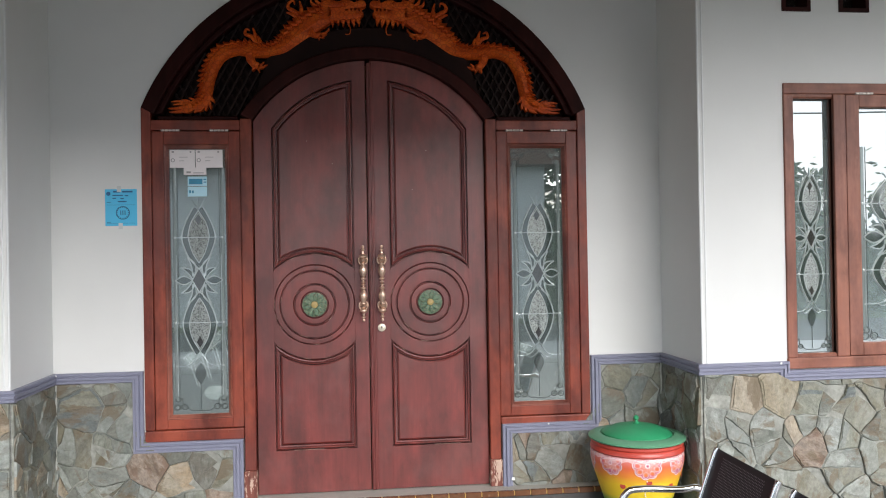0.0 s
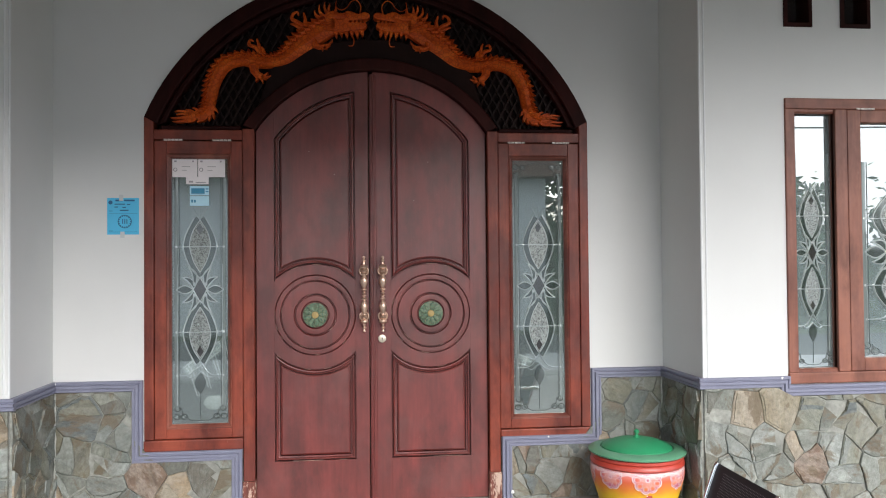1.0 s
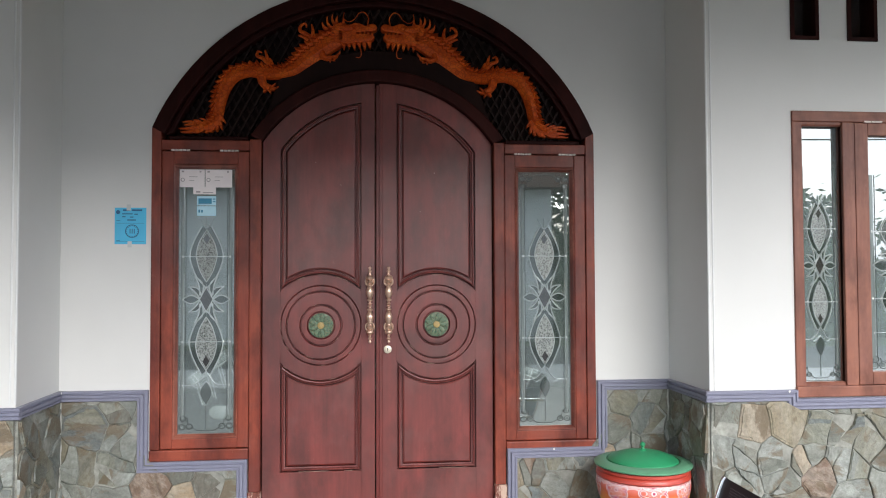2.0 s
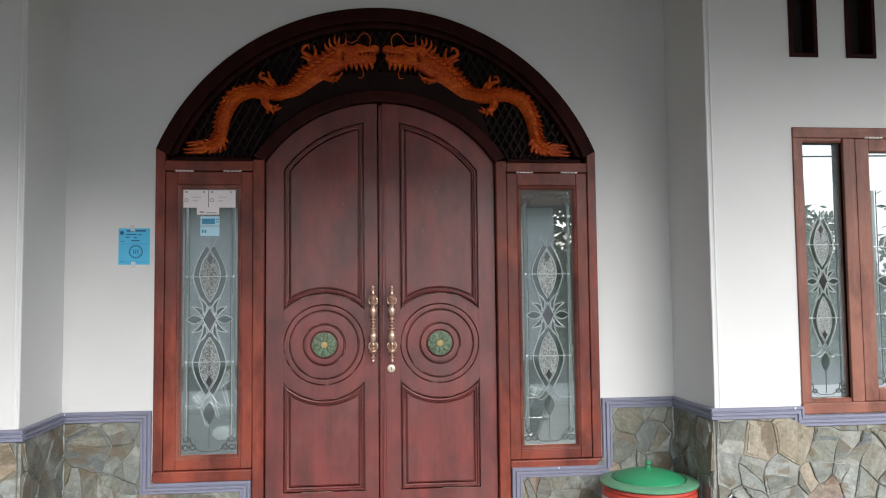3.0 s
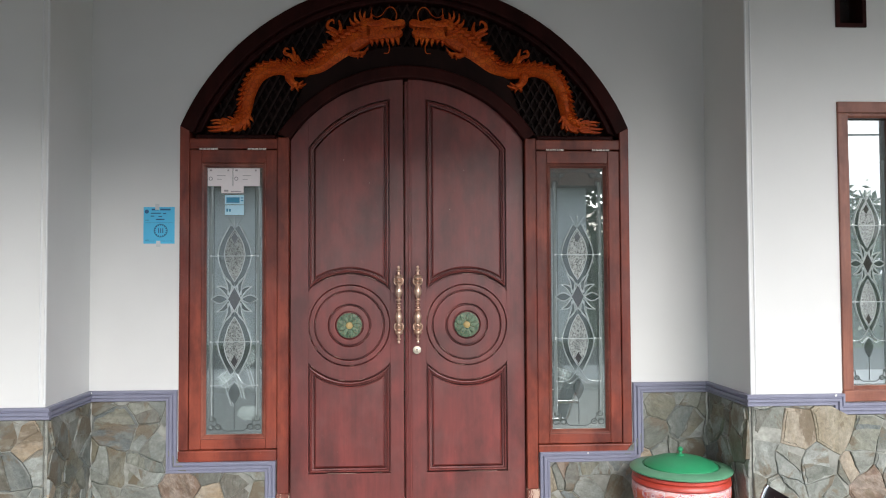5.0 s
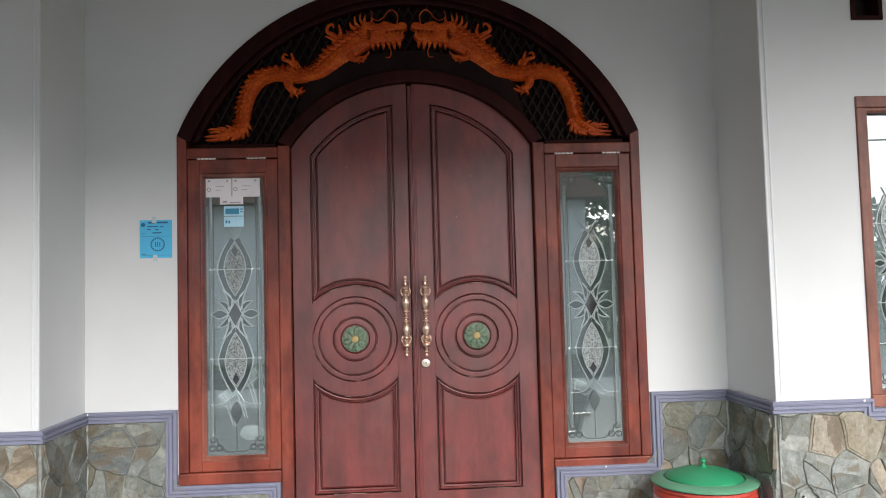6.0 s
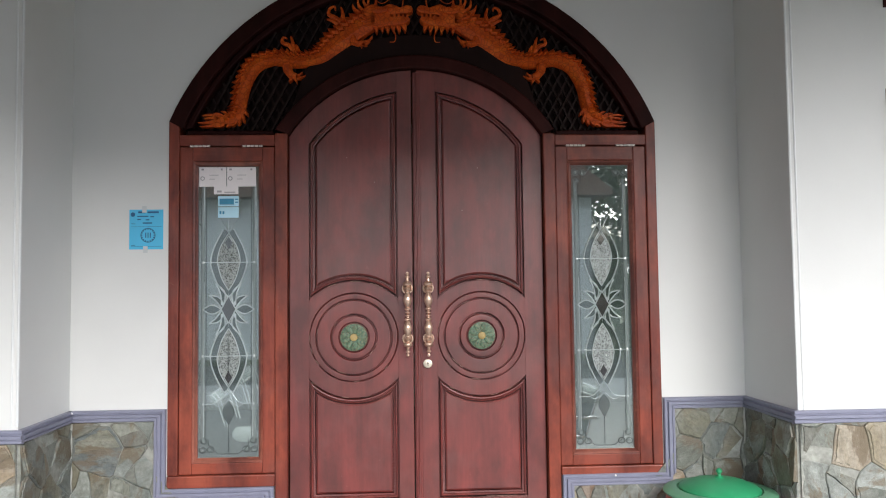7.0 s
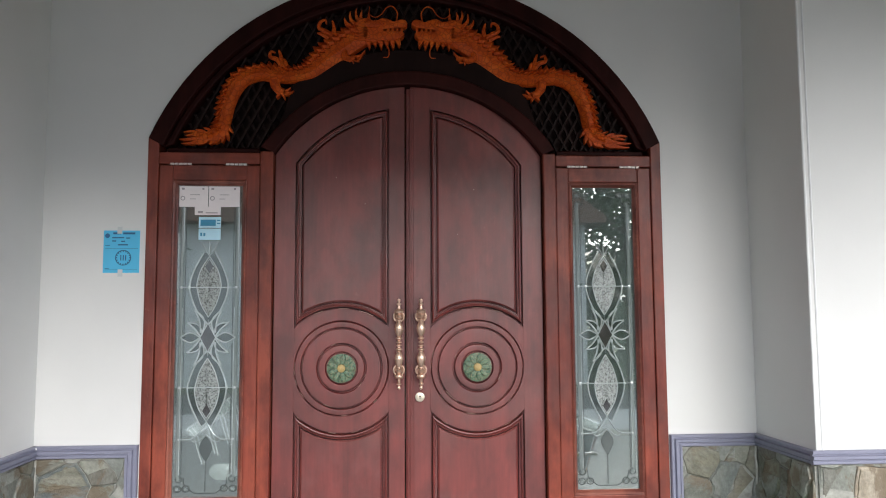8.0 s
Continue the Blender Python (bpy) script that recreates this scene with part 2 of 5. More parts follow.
BLUE_INK = plain("dark_blue_ink", (0.025, 0.12, 0.28), 0.6)
WHITE_PAPER = plain("white_paper", (0.90, 0.84, 0.84), 0.6, var=0.04)
GREY_INK = plain("grey_ink", (0.42, 0.38, 0.39), 0.6)
STICKER = plain("pale_blue_sticker", (0.50, 0.78, 0.90), 0.5, var=0.06)
STICKER_INK = plain("sticker_blue_ink", (0.04, 0.27, 0.45), 0.5)
TAPE = glass_mat("clear_tape", (0.95, 0.96, 0.97), 0.6, 0.05, 0.3, hazy=(0.92, 0.95, 0.96))
NOSING = plain("brown_glazed_nosing", (0.15, 0.06, 0.025), 0.25, var=0.3, scale=40)
NOSING_LINE = plain("ochre_joint", (0.55, 0.33, 0.10), 0.5)
STEP = plain("grey_cement_step", (0.40, 0.385, 0.35), 0.5, var=0.12, scale=14)
FLOOR_TILE = plain("dark_floor_tile", (0.075, 0.072, 0.07), 0.25, var=0.2, scale=9)
PORCH_TILE = plain("grey_porch_tile", (0.15, 0.143, 0.135), 0.35, var=0.2, scale=9)
LID_GREEN = plain("green_enamel", (0.027, 0.285, 0.122), 0.38, var=0.15, scale=14)
LID_RIM = plain("pale_green_enamel", (0.12, 0.32, 0.19), 0.42, var=0.15, scale=14)
RIM_RED = plain("red_enamel", (0.46, 0.055, 0.035), 0.35, var=0.15, scale=18)
LACE = plain("white_lace_paint", (0.86, 0.78, 0.78), 0.5, var=0.05)
LACE_PALE = plain("pale_pink_paint", (0.80, 0.50, 0.48), 0.5, var=0.08)
LACE_PINK = plain("pink_lace_paint", (0.52, 0.07, 0.15), 0.5, var=0.2)
BLACK_STEEL = plain("black_seat_steel", (0.018, 0.016, 0.018), 0.42, 0.2, var=0.15)
CHROME = plain("chrome", (0.82, 0.82, 0.83), 0.12, 1.0, 0.04, bump=0)
CEILING = plain("brown_ceiling_paint", (0.27, 0.165, 0.075), 0.7, var=0.08, scale=3)
INNER = plain("inner_wall_paint", (0.62, 0.61, 0.57), 0.7, var=0.05, scale=3)
STRING = plain("white_string", (0.95, 0.95, 0.93), 0.5, var=0.03)
CLOTH = plain("dull_clear_plastic", (0.60, 0.64, 0.62), 0.35, var=0.25, scale=16)
GRASS = plain("yard_grass", (0.07, 0.10, 0.035), 0.9, var=0.5, scale=5, bump=0.5)
ASPHALT = plain("village_road", (0.06, 0.06, 0.058), 0.85, var=0.25, scale=12)
LEAF = plain("tree_leaf", (0.05, 0.095, 0.03), 0.55, var=0.45, scale=2.5, bump=0)
BARK = plain("tree_bark", (0.13, 0.10, 0.075), 0.9, var=0.35, scale=14, bump=0.6)
PLASTER = plain("pale_plaster", (0.60, 0.61, 0.60), 0.8, var=0.08, scale=4)
PAVING = plain("pale_concrete", (0.38, 0.375, 0.36), 0.8, var=0.12, scale=5)
CONCRETE = plain("grey_concrete", (0.36, 0.355, 0.34), 0.85, var=0.15, scale=8)
OLIVE = plain("olive_grey_plaster", (0.36, 0.38, 0.30), 0.85, var=0.15, scale=8)
ROOF = plain("brown_roof_tile", (0.14, 0.07, 0.045), 0.8, var=0.25, scale=6)
CABLE = plain("black_cable", (0.02, 0.02, 0.02), 0.6)


def pot_paint():
    """Painted bands: pink at the shoulder, then orange, yellow and a green foot."""
    m = Mat("painted_pot", 0.36)
    sep = m.n.new("ShaderNodeSeparateXYZ")
    m.l.new(m.coord, sep.inputs[0])
    rng = m.n.new("ShaderNodeMapRange")
    rng.inputs["From Min"].default_value, rng.inputs["From Max"].default_value = 0.0, 0.5
    m.l.new(sep.outputs["Z"], rng.inputs["Value"])
    wob = m.n.new("ShaderNodeMath")
    wob.operation = "MULTIPLY_ADD"
    m.l.new(m.noise(9, 3), wob.inputs[0])
    wob.inputs[1].default_value = 0.09
    m.l.new(rng.outputs["Result"], wob.inputs[2])
    c = m.ramp(wob.outputs[0], [(0.0, (0.03, 0.22, 0.06)), (0.40, (0.05, 0.30, 0.07)), (0.50, (0.75, 0.55, 0.03)), (0.66, (0.85, 0.55, 0.03)),
                                (0.77, (0.78, 0.25, 0.04)), (0.88, (0.70, 0.13, 0.06)), (0.98, (0.74, 0.26, 0.24))])
    m.color(c).bump(m.noise(30, 4), 0.12, 0.005)
    return m.m


POT = pot_paint()


# ---- mesh helpers ----
def solid(name, bm, mat, smooth=False):
    me = bpy.data.meshes.new(name)
    bmesh.ops.recalc_face_normals(bm, faces=bm.faces[:])
    if smooth:
        for f in bm.faces:
            f.smooth = True
    bm.to_mesh(me)
    bm.free()
    for x in (mat if isinstance(mat, (list, tuple)) else (mat,)):
        me.materials.append(x)
    if smooth:
        me.set_sharp_from_angle(angle=radians(38))
    return me


def part(name, bm, mat, parent=None, label="", smooth=False, at=None):
    """Links a bmesh as one mesh object, under a thing or part if given."""
    ob = new(name, solid(name, bm, mat, smooth))
    if parent is not None:
        ob.parent = parent
        ob.matrix_parent_inverse = parent.matrix_basis.inverted()
    if at is not None:
        ob.matrix_basis = at
    if label:
        ob["label"] = label
    return ob


def thing(name, at, label, category, group="", kind=""):
    ob = new(name)
    ob.empty_display_size = 0.1
    ob.matrix_basis = at if isinstance(at, Matrix) else Matrix.Translation(at)
    return tagged(ob, label, category, group, kind)


def box(x0, x1, y0, y1, z0, z1, bevel=0.0, seg=1, bm=None):
    bm = bm or bmesh.new()
    r = bmesh.ops.create_cube(bm, size=1, matrix=Matrix.LocRotScale(((x0 + x1) / 2, (y0 + y1) / 2, (z0 + z1) / 2), None, (x1 - x0, y1 - y0, z1 - z0)))
    if bevel:
        edges = list({e for v in r["verts"] for e in v.link_edges})
        bmesh.ops.bevel(bm, geom=edges, offset=bevel, segments=seg, affect="EDGES", profile=0.5)
    return bm


def prism(outline, y0, y1, bevel=0.0, bm=None):
    """An outline in x, z pushed from depth y1 (back) to y0 (front); the front edge may be bevelled."""
    bm = bm or bmesh.new()
    back = [bm.verts.new((x, y1, z)) for x, z in outline]
    f = bm.faces.new(back)
    r = bmesh.ops.extrude_face_region(bm, geom=[f])
    top = [v for v in r["geom"] if isinstance(v, bmesh.types.BMVert)]
    for v in top:
        v.co.y = y0
    if bevel:
        s = set(top)
        edges = [e for v in top for e in v.link_edges if e.other_vert(v) in s]
        bmesh.ops.bevel(bm, geom=list(set(edges)), offset=bevel, segments=2, affect="EDGES", profile=0.5)
    return bm


def offset_path(path, d, closed):
    """The path in x, z moved sideways by d with mitred corners."""
    out, n = [], len(path)
    for i, p in enumerate(path):
        a = path[i - 1] if (closed or i) else None
        b = path[(i + 1) % n] if (closed or i < n - 1) else None
        dirs = []
        for q, r in ((a, p), (p, b)):
            if q is not None and r is not None:
                v = Vector((r[0] - q[0], r[1] - q[1]))
                if v.length > 1e-9:
                    dirs.append(v.normalized())
        n1, n2 = Vector((-dirs[0].y, dirs[0].x)), Vector((-dirs[-1].y, dirs[-1].x))
        m = n1 + n2
        m = m / max(0.35, m.dot(n1)) if m.length > 1e-6 else n1
        out.append((p[0] + m.x * d, p[1] + m.y * d))
    return out


def sweep(path, profile, y, closed=False, bm=None):
    """A moulding along a path in x, z. profile: (sideways, proud) pairs, proud towards -y from depth y."""
    bm = bm or bmesh.new()
    rows = [[bm.verts.new((x, y - h, z)) for x, z in offset_path(path, d, closed)] for d, h in profile]
    n = len(path)
    for a, b in zip(rows, rows[1:]):
        for i in range(n if closed else n - 1):
            j = (i + 1) % n
            bm.faces.new((a[i], a[j], b[j], b[i]))
    if not closed:
        for k in (0, n - 1):
            try:
                bm.faces.new([r[k] for r in rows])
            except ValueError:
                pass
    return bm


def lathe(profile, segments=32, bm=None, centre=(0, 0, 0), axis="z"):
    """A turned form; profile of (radius, height). axis y turns it to face the viewer (height towards -y)."""
    bm = bm or bmesh.new()
    rings = []
    for r, h in profile:
        ring = []
        for k in range(segments if r > 1e-6 else 1):
            a = 2 * math.pi * k / segments
            p = (r * math.cos(a), r * math.sin(a), h) if axis == "z" else (r * math.cos(a), -h, r * math.sin(a))
            ring.append(bm.verts.new(Vector(p) + Vector(centre)))
        rings.append(ring)
    for a, b in zip(rings, rings[1:]):
        if len(a) == 1 and len(b) == 1:
            continue
        for k in range(segments):
            j = (k + 1) % segments
            if len(a) == 1:
                bm.faces.new((a[0], b[j], b[k]))
            elif len(b) == 1:
                bm.faces.new((a[k], a[j], b[0]))
            else:
                bm.faces.new((a[k], a[j], b[j], b[k]))
    return bm


def tube(points, radius, sides=8, bm=None, taper=None):
    """A round bar along 3D points."""
    bm = bm or bmesh.new()
    pts = [Vector(p) for p in points]
    rings, up = [], Vector((0.13, 0.31, 0.94)).normalized()
    for i, p in enumerate(pts):
        d = (pts[min(i + 1, len(pts) - 1)] - pts[max(i - 1, 0)]).normalized()
        s = d.cross(up)
        s = s.normalized() if s.length > 1e-4 else d.orthogonal().normalized()
        t = s.cross(d).normalized()
        r = radius * (taper(i / (len(pts) - 1)) if taper else 1)
        rings.append([bm.verts.new(p + (s * math.cos(a) + t * math.sin(a)) * r) for a in (2 * math.pi * k / sides for k in range(sides))])
    for a, b in zip(rings, rings[1:]):
        for k in range(sides):
            j = (k + 1) % sides
            bm.faces.new((a[k], a[j], b[j], b[k]))
    bm.faces.new(rings[0]), bm.faces.new(rings[-1])
    return bm


def arc(cx, cz, r, a0, a1, n=16):
    return [(cx + r * math.cos(radians(a0 + (a1 - a0) * k / n)), cz + r * math.sin(radians(a0 + (a1 - a0) * k / n))) for k in range(n + 1)]


def arch_z(x, r, centre):
    return centre + math.sqrt(max(0.0, r * r - x * x))


def spline(points, n=8):
    """A smooth run through points of any size."""
    pts = [np.array(p, float) for p in points]
    out = []
    for i in range(len(pts) - 1):
        p0, p1, p2, p3 = pts[max(i - 1, 0)], pts[i], pts[i + 1], pts[min(i + 2, len(pts) - 1)]
        for k in range(n):
            t = k / n
            out.append(0.5 * (2 * p1 + (p2 - p0) * t + (2 * p0 - 5 * p1 + 4 * p2 - p3) * t * t + (3 * p1 - p0 - 3 * p2 + p3) * t ** 3))
    out.append(pts[-1])
    return [tuple(float(v) for v in p) for p in out]


# ---- plan ----
RECESS_L, RECESS_R = -1.868, 1.832       # inner corners of the porch recess
PIER = -0.565                            # front of the wall on both sides
PORCH = -0.17                            # porch floor
CEIL = 3.42
OUT_R, OUT_C, OUT_W, SPRING = 1.466, 1.777, 1.353, 2.346   # big arch
DOOR_R, DOOR_C, DOOR_W = 0.855, 1.795, 0.710               # arch over the leaves
SILL, DROP = 0.380, 0.018                           # foot of the sidelights
JAMB = 0.785


def slab(name, x0, x1, y0, y1, z0, z1, mat, label, category="wall"):
    return tagged(part(name, box(x0, x1, y0, y1, z0, z1), mat), label, category, kind="structure")


# recess wall: one outline round the arched opening
def recess_wall():
    a0 = math.degrees(math.atan2(SPRING - OUT_C, OUT_W))
    outline = [(RECESS_L - 0.2, PORCH), (-JAMB, PORCH), (-JAMB, SILL - DROP), (-OUT_W, SILL - DROP)]
    outline += arc(0, OUT_C, OUT_R, 180 - a0, a0, 48)
    outline += [(OUT_W, SILL), (JAMB, SILL), (JAMB, PORCH), (RECESS_R + 0.2, PORCH), (RECESS_R + 0.2, CEIL), (RECESS_L - 0.2, CEIL)]
    return tagged(part("wall_north", prism(outline, 0.0, 0.16), WALL), "white painted porch wall round the arched doorway", "wall", kind="structure")


def holed_wall(name, x0, x1, z0, z1, y0, y1, holes, label):
    xs = sorted({x0, x1, *(v for h in holes for v in h[:2])})
    zs = sorted({z0, z1, *(v for h in holes for v in h[2:])})
    bm = bmesh.new()
    for xa, xb in zip(xs, xs[1:]):
        for za, zb in zip(zs, zs[1:]):
            xm, zm = (xa + xb) / 2, (za + zb) / 2
            if any(h[0] < xm < h[1] and h[2] < zm < h[3] for h in holes):
                continue
            box(xa, xb, y0, y1, za, zb, bm=bm)
    bmesh.ops.remove_doubles(bm, verts=bm.verts[:], dist=1e-5)
    bm.verts.index_update()
    seen = {}
    for f in bm.faces:
        seen.setdefault(frozenset(v.index for v in f.verts), []).append(f)
    inner = [f for fs in seen.values() if len(fs) > 1 for f in fs]
    bmesh.ops.delete(bm, geom=inner, context="FACES_ONLY")
    return tagged(part(name, bm, WALL), label, "wall", kind="structure")


VENTS = [(2.345, 2.517, 2.80, 3.30), (2.692, 2.876, 2.80, 3.30)]
WIN = (2.340, 3.700, 0.757, 2.388)
w_north = recess_wall()
w_right = holed_wall("wall_east_pier", RECESS_R, 5.2, PORCH, CEIL, PIER, PIER + 0.16, [WIN, *VENTS], "white painted wall with a window beside the recess")
w_left = holed_wall("wall_west_pier", -5.0, RECESS_L, PORCH, CEIL, PIER + 0.02, PIER + 0.18, [], "white painted wall beside the porch recess")
w_ret_r = slab("wall_east_return", RECESS_R, RECESS_R + 0.16, PIER + 0.16, 0.0, PORCH, CEIL, WALL, "white painted side of the porch recess")
w_ret_l = slab("wall_west_return", RECESS_L - 0.16, RECESS_L, PIER + 0.18, 0.0, PORCH, CEIL, WALL, "white painted side of the porch recess")
slab("wall_east", 5.2, 5.36, PIER, 5.0, PORCH, CEIL, WALL, "white outer wall of the house")
slab("wall_west", -5.16, -5.0, PIER, 5.0, PORCH, CEIL, WALL, "white outer wall of the house")
slab("wall_south", -5.16, 5.36, 5.0, 5.16, PORCH, CEIL, INNER, "plain back wall of the house")
# unseen wall, added to cut side light and tint the bounce
slab("wall_added_west", -3.66, -3.50, -2.0, PIER + 0.02, PORCH, CEIL, OLIVE, "unseen olive-grey side wall added to block light from the west")
slab("floor_inside", -5.0, 5.2, 0.345, 5.0, PORCH - 0.1, -0.005, STEP, "grey floor inside the house", "floor")
# beam out of view, added to hide low sky from the upper door
slab("wall_added_beam", -5.6, 1.95, -4.26, -4.104, CEIL - 0.34, CEIL + 0.18, CEILING, "unseen brown beam added to keep sky light off the door top", "beam")
slab("ceiling", -5.6, 1.95, -4.1, 5.4, CEIL, CEIL + 0.18, CEILING, "flat brown porch ceiling", "ceiling")
# added soffit, unseen; its depth sets how bright the east wall gets
slab("ceiling_added_wing", 1.954, 5.8, -4.35, 5.4, CEIL, CEIL + 0.18, CEILING, "unseen flat brown soffit added to dim the east wall", "ceiling")
slab("floor_porch", -5.6, 5.8, -6.5, PIER + 0.6, PORCH - 0.12, PORCH, PORCH_TILE, "dull grey tiled porch floor", "floor")
for sx, x in (("west", RECESS_L), ("east", RECESS_R)):
    yb = PIER + (0.02 if sx == "west" else 0.0)
    s = 1 if sx == "west" else -1
    bm = lathe([(0.007, 0.80), (0.007, CEIL - 0.005)], 10, centre=(x - s * 0.004, yb + 0.003, 0))
    lathe([(0.006, 0.80), (0.006, CEIL - 0.005)], 8, bm, (x - s * 0.030, yb + 0.001, 0))
    tagged(part("trim_corner_" + sx, bm, BEAD, smooth=True), "thin white corner bead on the wall edge", "trim", kind="structure")


# ---- dado moulding ----
T_TOP, T_LEFT, T_W = 0.794, 0.784, 0.063
PROFILE = [(0.0, 0.0), (0.0, 0.020), (0.004, 0.026), (0.014, 0.026), (0.017, 0.018), (0.021, 0.018), (0.025, 0.031), (0.038, 0.031),
           (0.042, 0.020), (0.046, 0.020), (0.049, 0.025), (0.059, 0.025), (0.063, 0.016), (0.063, 0.0)]


def dado(name, path, y, m=None):
    ob = part(name, sweep(path, PROFILE, y), TRIM)
    if m is not None:
        ob.matrix_basis = m
    return tagged(ob, "lilac-grey stepped moulding above the stone cladding", "moulding", kind="structure")


fx = OUT_W + 0.004
dado("trim_dado_west", [(-JAMB, 0.0), (-JAMB, SILL - DROP), (-fx, SILL - DROP), (-fx, T_LEFT), (RECESS_L, T_LEFT)], 0.0)
dado("trim_dado_east", [(RECESS_R, T_TOP), (fx, T_TOP), (fx, SILL + 0.006), (JAMB, SILL + 0.006), (JAMB, 0.0)], 0.0)
dado("trim_dado_pier_east", [(5.2, 0.752), (2.343, 0.752), (2.343, T_TOP + 0.008), (RECESS_R - 0.03, T_TOP + 0.008)], PIER)
dado("trim_dado_pier_west", [(RECESS_L + 0.03, T_LEFT), (-5.0, T_LEFT)], PIER + 0.02)
# on the returns the path runs along y
dado("trim_dado_return_east", [(PIER + 0.0, T_TOP + 0.006), (0.0, T_TOP)][::-1], 0.0, Matrix(((0, 1, 0, RECESS_R), (1, 0, 0, 0), (0, 0, 1, 0), (0, 0, 0, 1))))
dado("trim_dado_return_west", [(-(PIER + 0.02), T_LEFT), (0.0, T_LEFT)], 0.0, Matrix(((0, -1, 0, RECESS_L), (-1, 0, 0, 0), (0, 0, 1, 0), (0, 0, 0, 1))))


# ---- door frame ----
doorway = thing("door_frame", (0, 0, 0), "red-brown mahogany arched door frame with sidelight posts", "door frame")


def mirrored(outline):
    return [(-x, z) for x, z in outline]


def ring_outline(r0, r1, c, x_in, z_in, x_out, z_out, n=40):
    a_out = math.degrees(math.atan2(z_out - c, x_out))
    a_in = math.degrees(math.atan2(z_in - c, x_in))
    return arc(0, c, r1, a_out, 180 - a_out, n) + arc(0, c, r0, 180 - a_in, a_in, n)


part("arch_band", prism(ring_outline(OUT_R - 0.085, OUT_R, OUT_C, 1.262, 2.30, OUT_W, SPRING), -0.012, 0.12, 0.006), ARCH, doorway, "mahogany arch band coloured dark for shade")
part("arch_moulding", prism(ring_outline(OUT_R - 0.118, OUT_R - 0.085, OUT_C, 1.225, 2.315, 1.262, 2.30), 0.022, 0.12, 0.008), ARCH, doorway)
ao, ai = math.degrees(math.atan2(2.26 - OUT_C, 1.26)), math.degrees(math.atan2(2.26 - DOOR_C, 0.76))
part("transom_back", prism(arc(0, OUT_C, OUT_R - 0.10, ao, 180 - ao, 40) + arc(0, DOOR_C, DOOR_R + 0.03, 180 - ai, ai, 40), 0.105, 0.125), SHADE_BLACK, doorway, "transom backing board coloured black for shade")
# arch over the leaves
part("door_arch", prism(ring_outline(DOOR_R, DOOR_R + 0.075, DOOR_C, DOOR_W, 2.271, 0.772, 2.30, 32), -0.004, 0.18, 0.008), ARCH_IN, doorway, "mahogany inner arch with shade put into its colour")
tym = [(x, z) for x, z in ring_outline(DOOR_R + 0.075, DOOR_R + 0.20, DOOR_C, 0.70, 2.41, 0.62, 2.66, 24)]
part("tympanum_board", prism(tym, 0.03, 0.09, 0.006), SHADE_BLACK, doorway, "board above the inner arch coloured black for shade")
for s in (-1, 1):
    def bx(a, b, *rest, **kw):
        return box(min(s * a, s * b), max(s * a, s * b), *rest, **kw)
    part("door_post", bx(0.712, 0.779, -0.008, 0.18, 0.165, 2.280, bevel=0.006, seg=2), FRAME, doorway)
    part("plinth_block", bx(0.708, 0.785, -0.016, 0.18, 0.0, 0.165, bevel=0.005), WORN, doorway, "plinth block with flaked paint and bare wood")
    part("outer_post", bx(1.297, 1.353, -0.006, 0.13, 0.428, SPRING, bevel=0.005, seg=2), FRAME, doorway)
    part("sill_rail", bx(0.780, 1.353, -0.014, 0.13, SILL - (DROP if s < 0 else 0), 0.426, bevel=0.006, seg=2), FRAME_X, doorway)
    part("head_rail", bx(0.780, 1.297, -0.004, 0.13, 2.212, 2.272, bevel=0.005, seg=2), FRAME_X, doorway)
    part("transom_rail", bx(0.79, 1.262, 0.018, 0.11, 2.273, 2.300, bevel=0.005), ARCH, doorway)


def lattice_part():
    """Crossed slats fill the corners of the transom; each slat is one piece."""
    def inside(x, z):
        return z > 2.302 and math.hypot(x, z - OUT_C) < OUT_R - 0.12 and math.hypot(x, z - DOOR_C) > DOOR_R + 0.085
    for tilt in (62, 118):
        d = Vector((math.cos(radians(tilt)), math.sin(radians(tilt))))
        n = Vector((-d.y, d.x))
        k = -34
        while k <= 34:
            base = Vector((0, 2.6)) + n * (k * 0.048)
            run = []
            for i in range(-110, 111):
                p = base + d * (i * 0.01)
                if inside(p.x, p.y):
                    run.append(p)
                elif run:
                    if len(run) > 4:
                        a, b, w = run[0], run[-1], n * 0.006
                        o = [(a + w), (b + w), (b - w), (a - w)]
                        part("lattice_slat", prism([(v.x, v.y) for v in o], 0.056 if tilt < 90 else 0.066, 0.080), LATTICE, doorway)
                    run = []
            k += 1


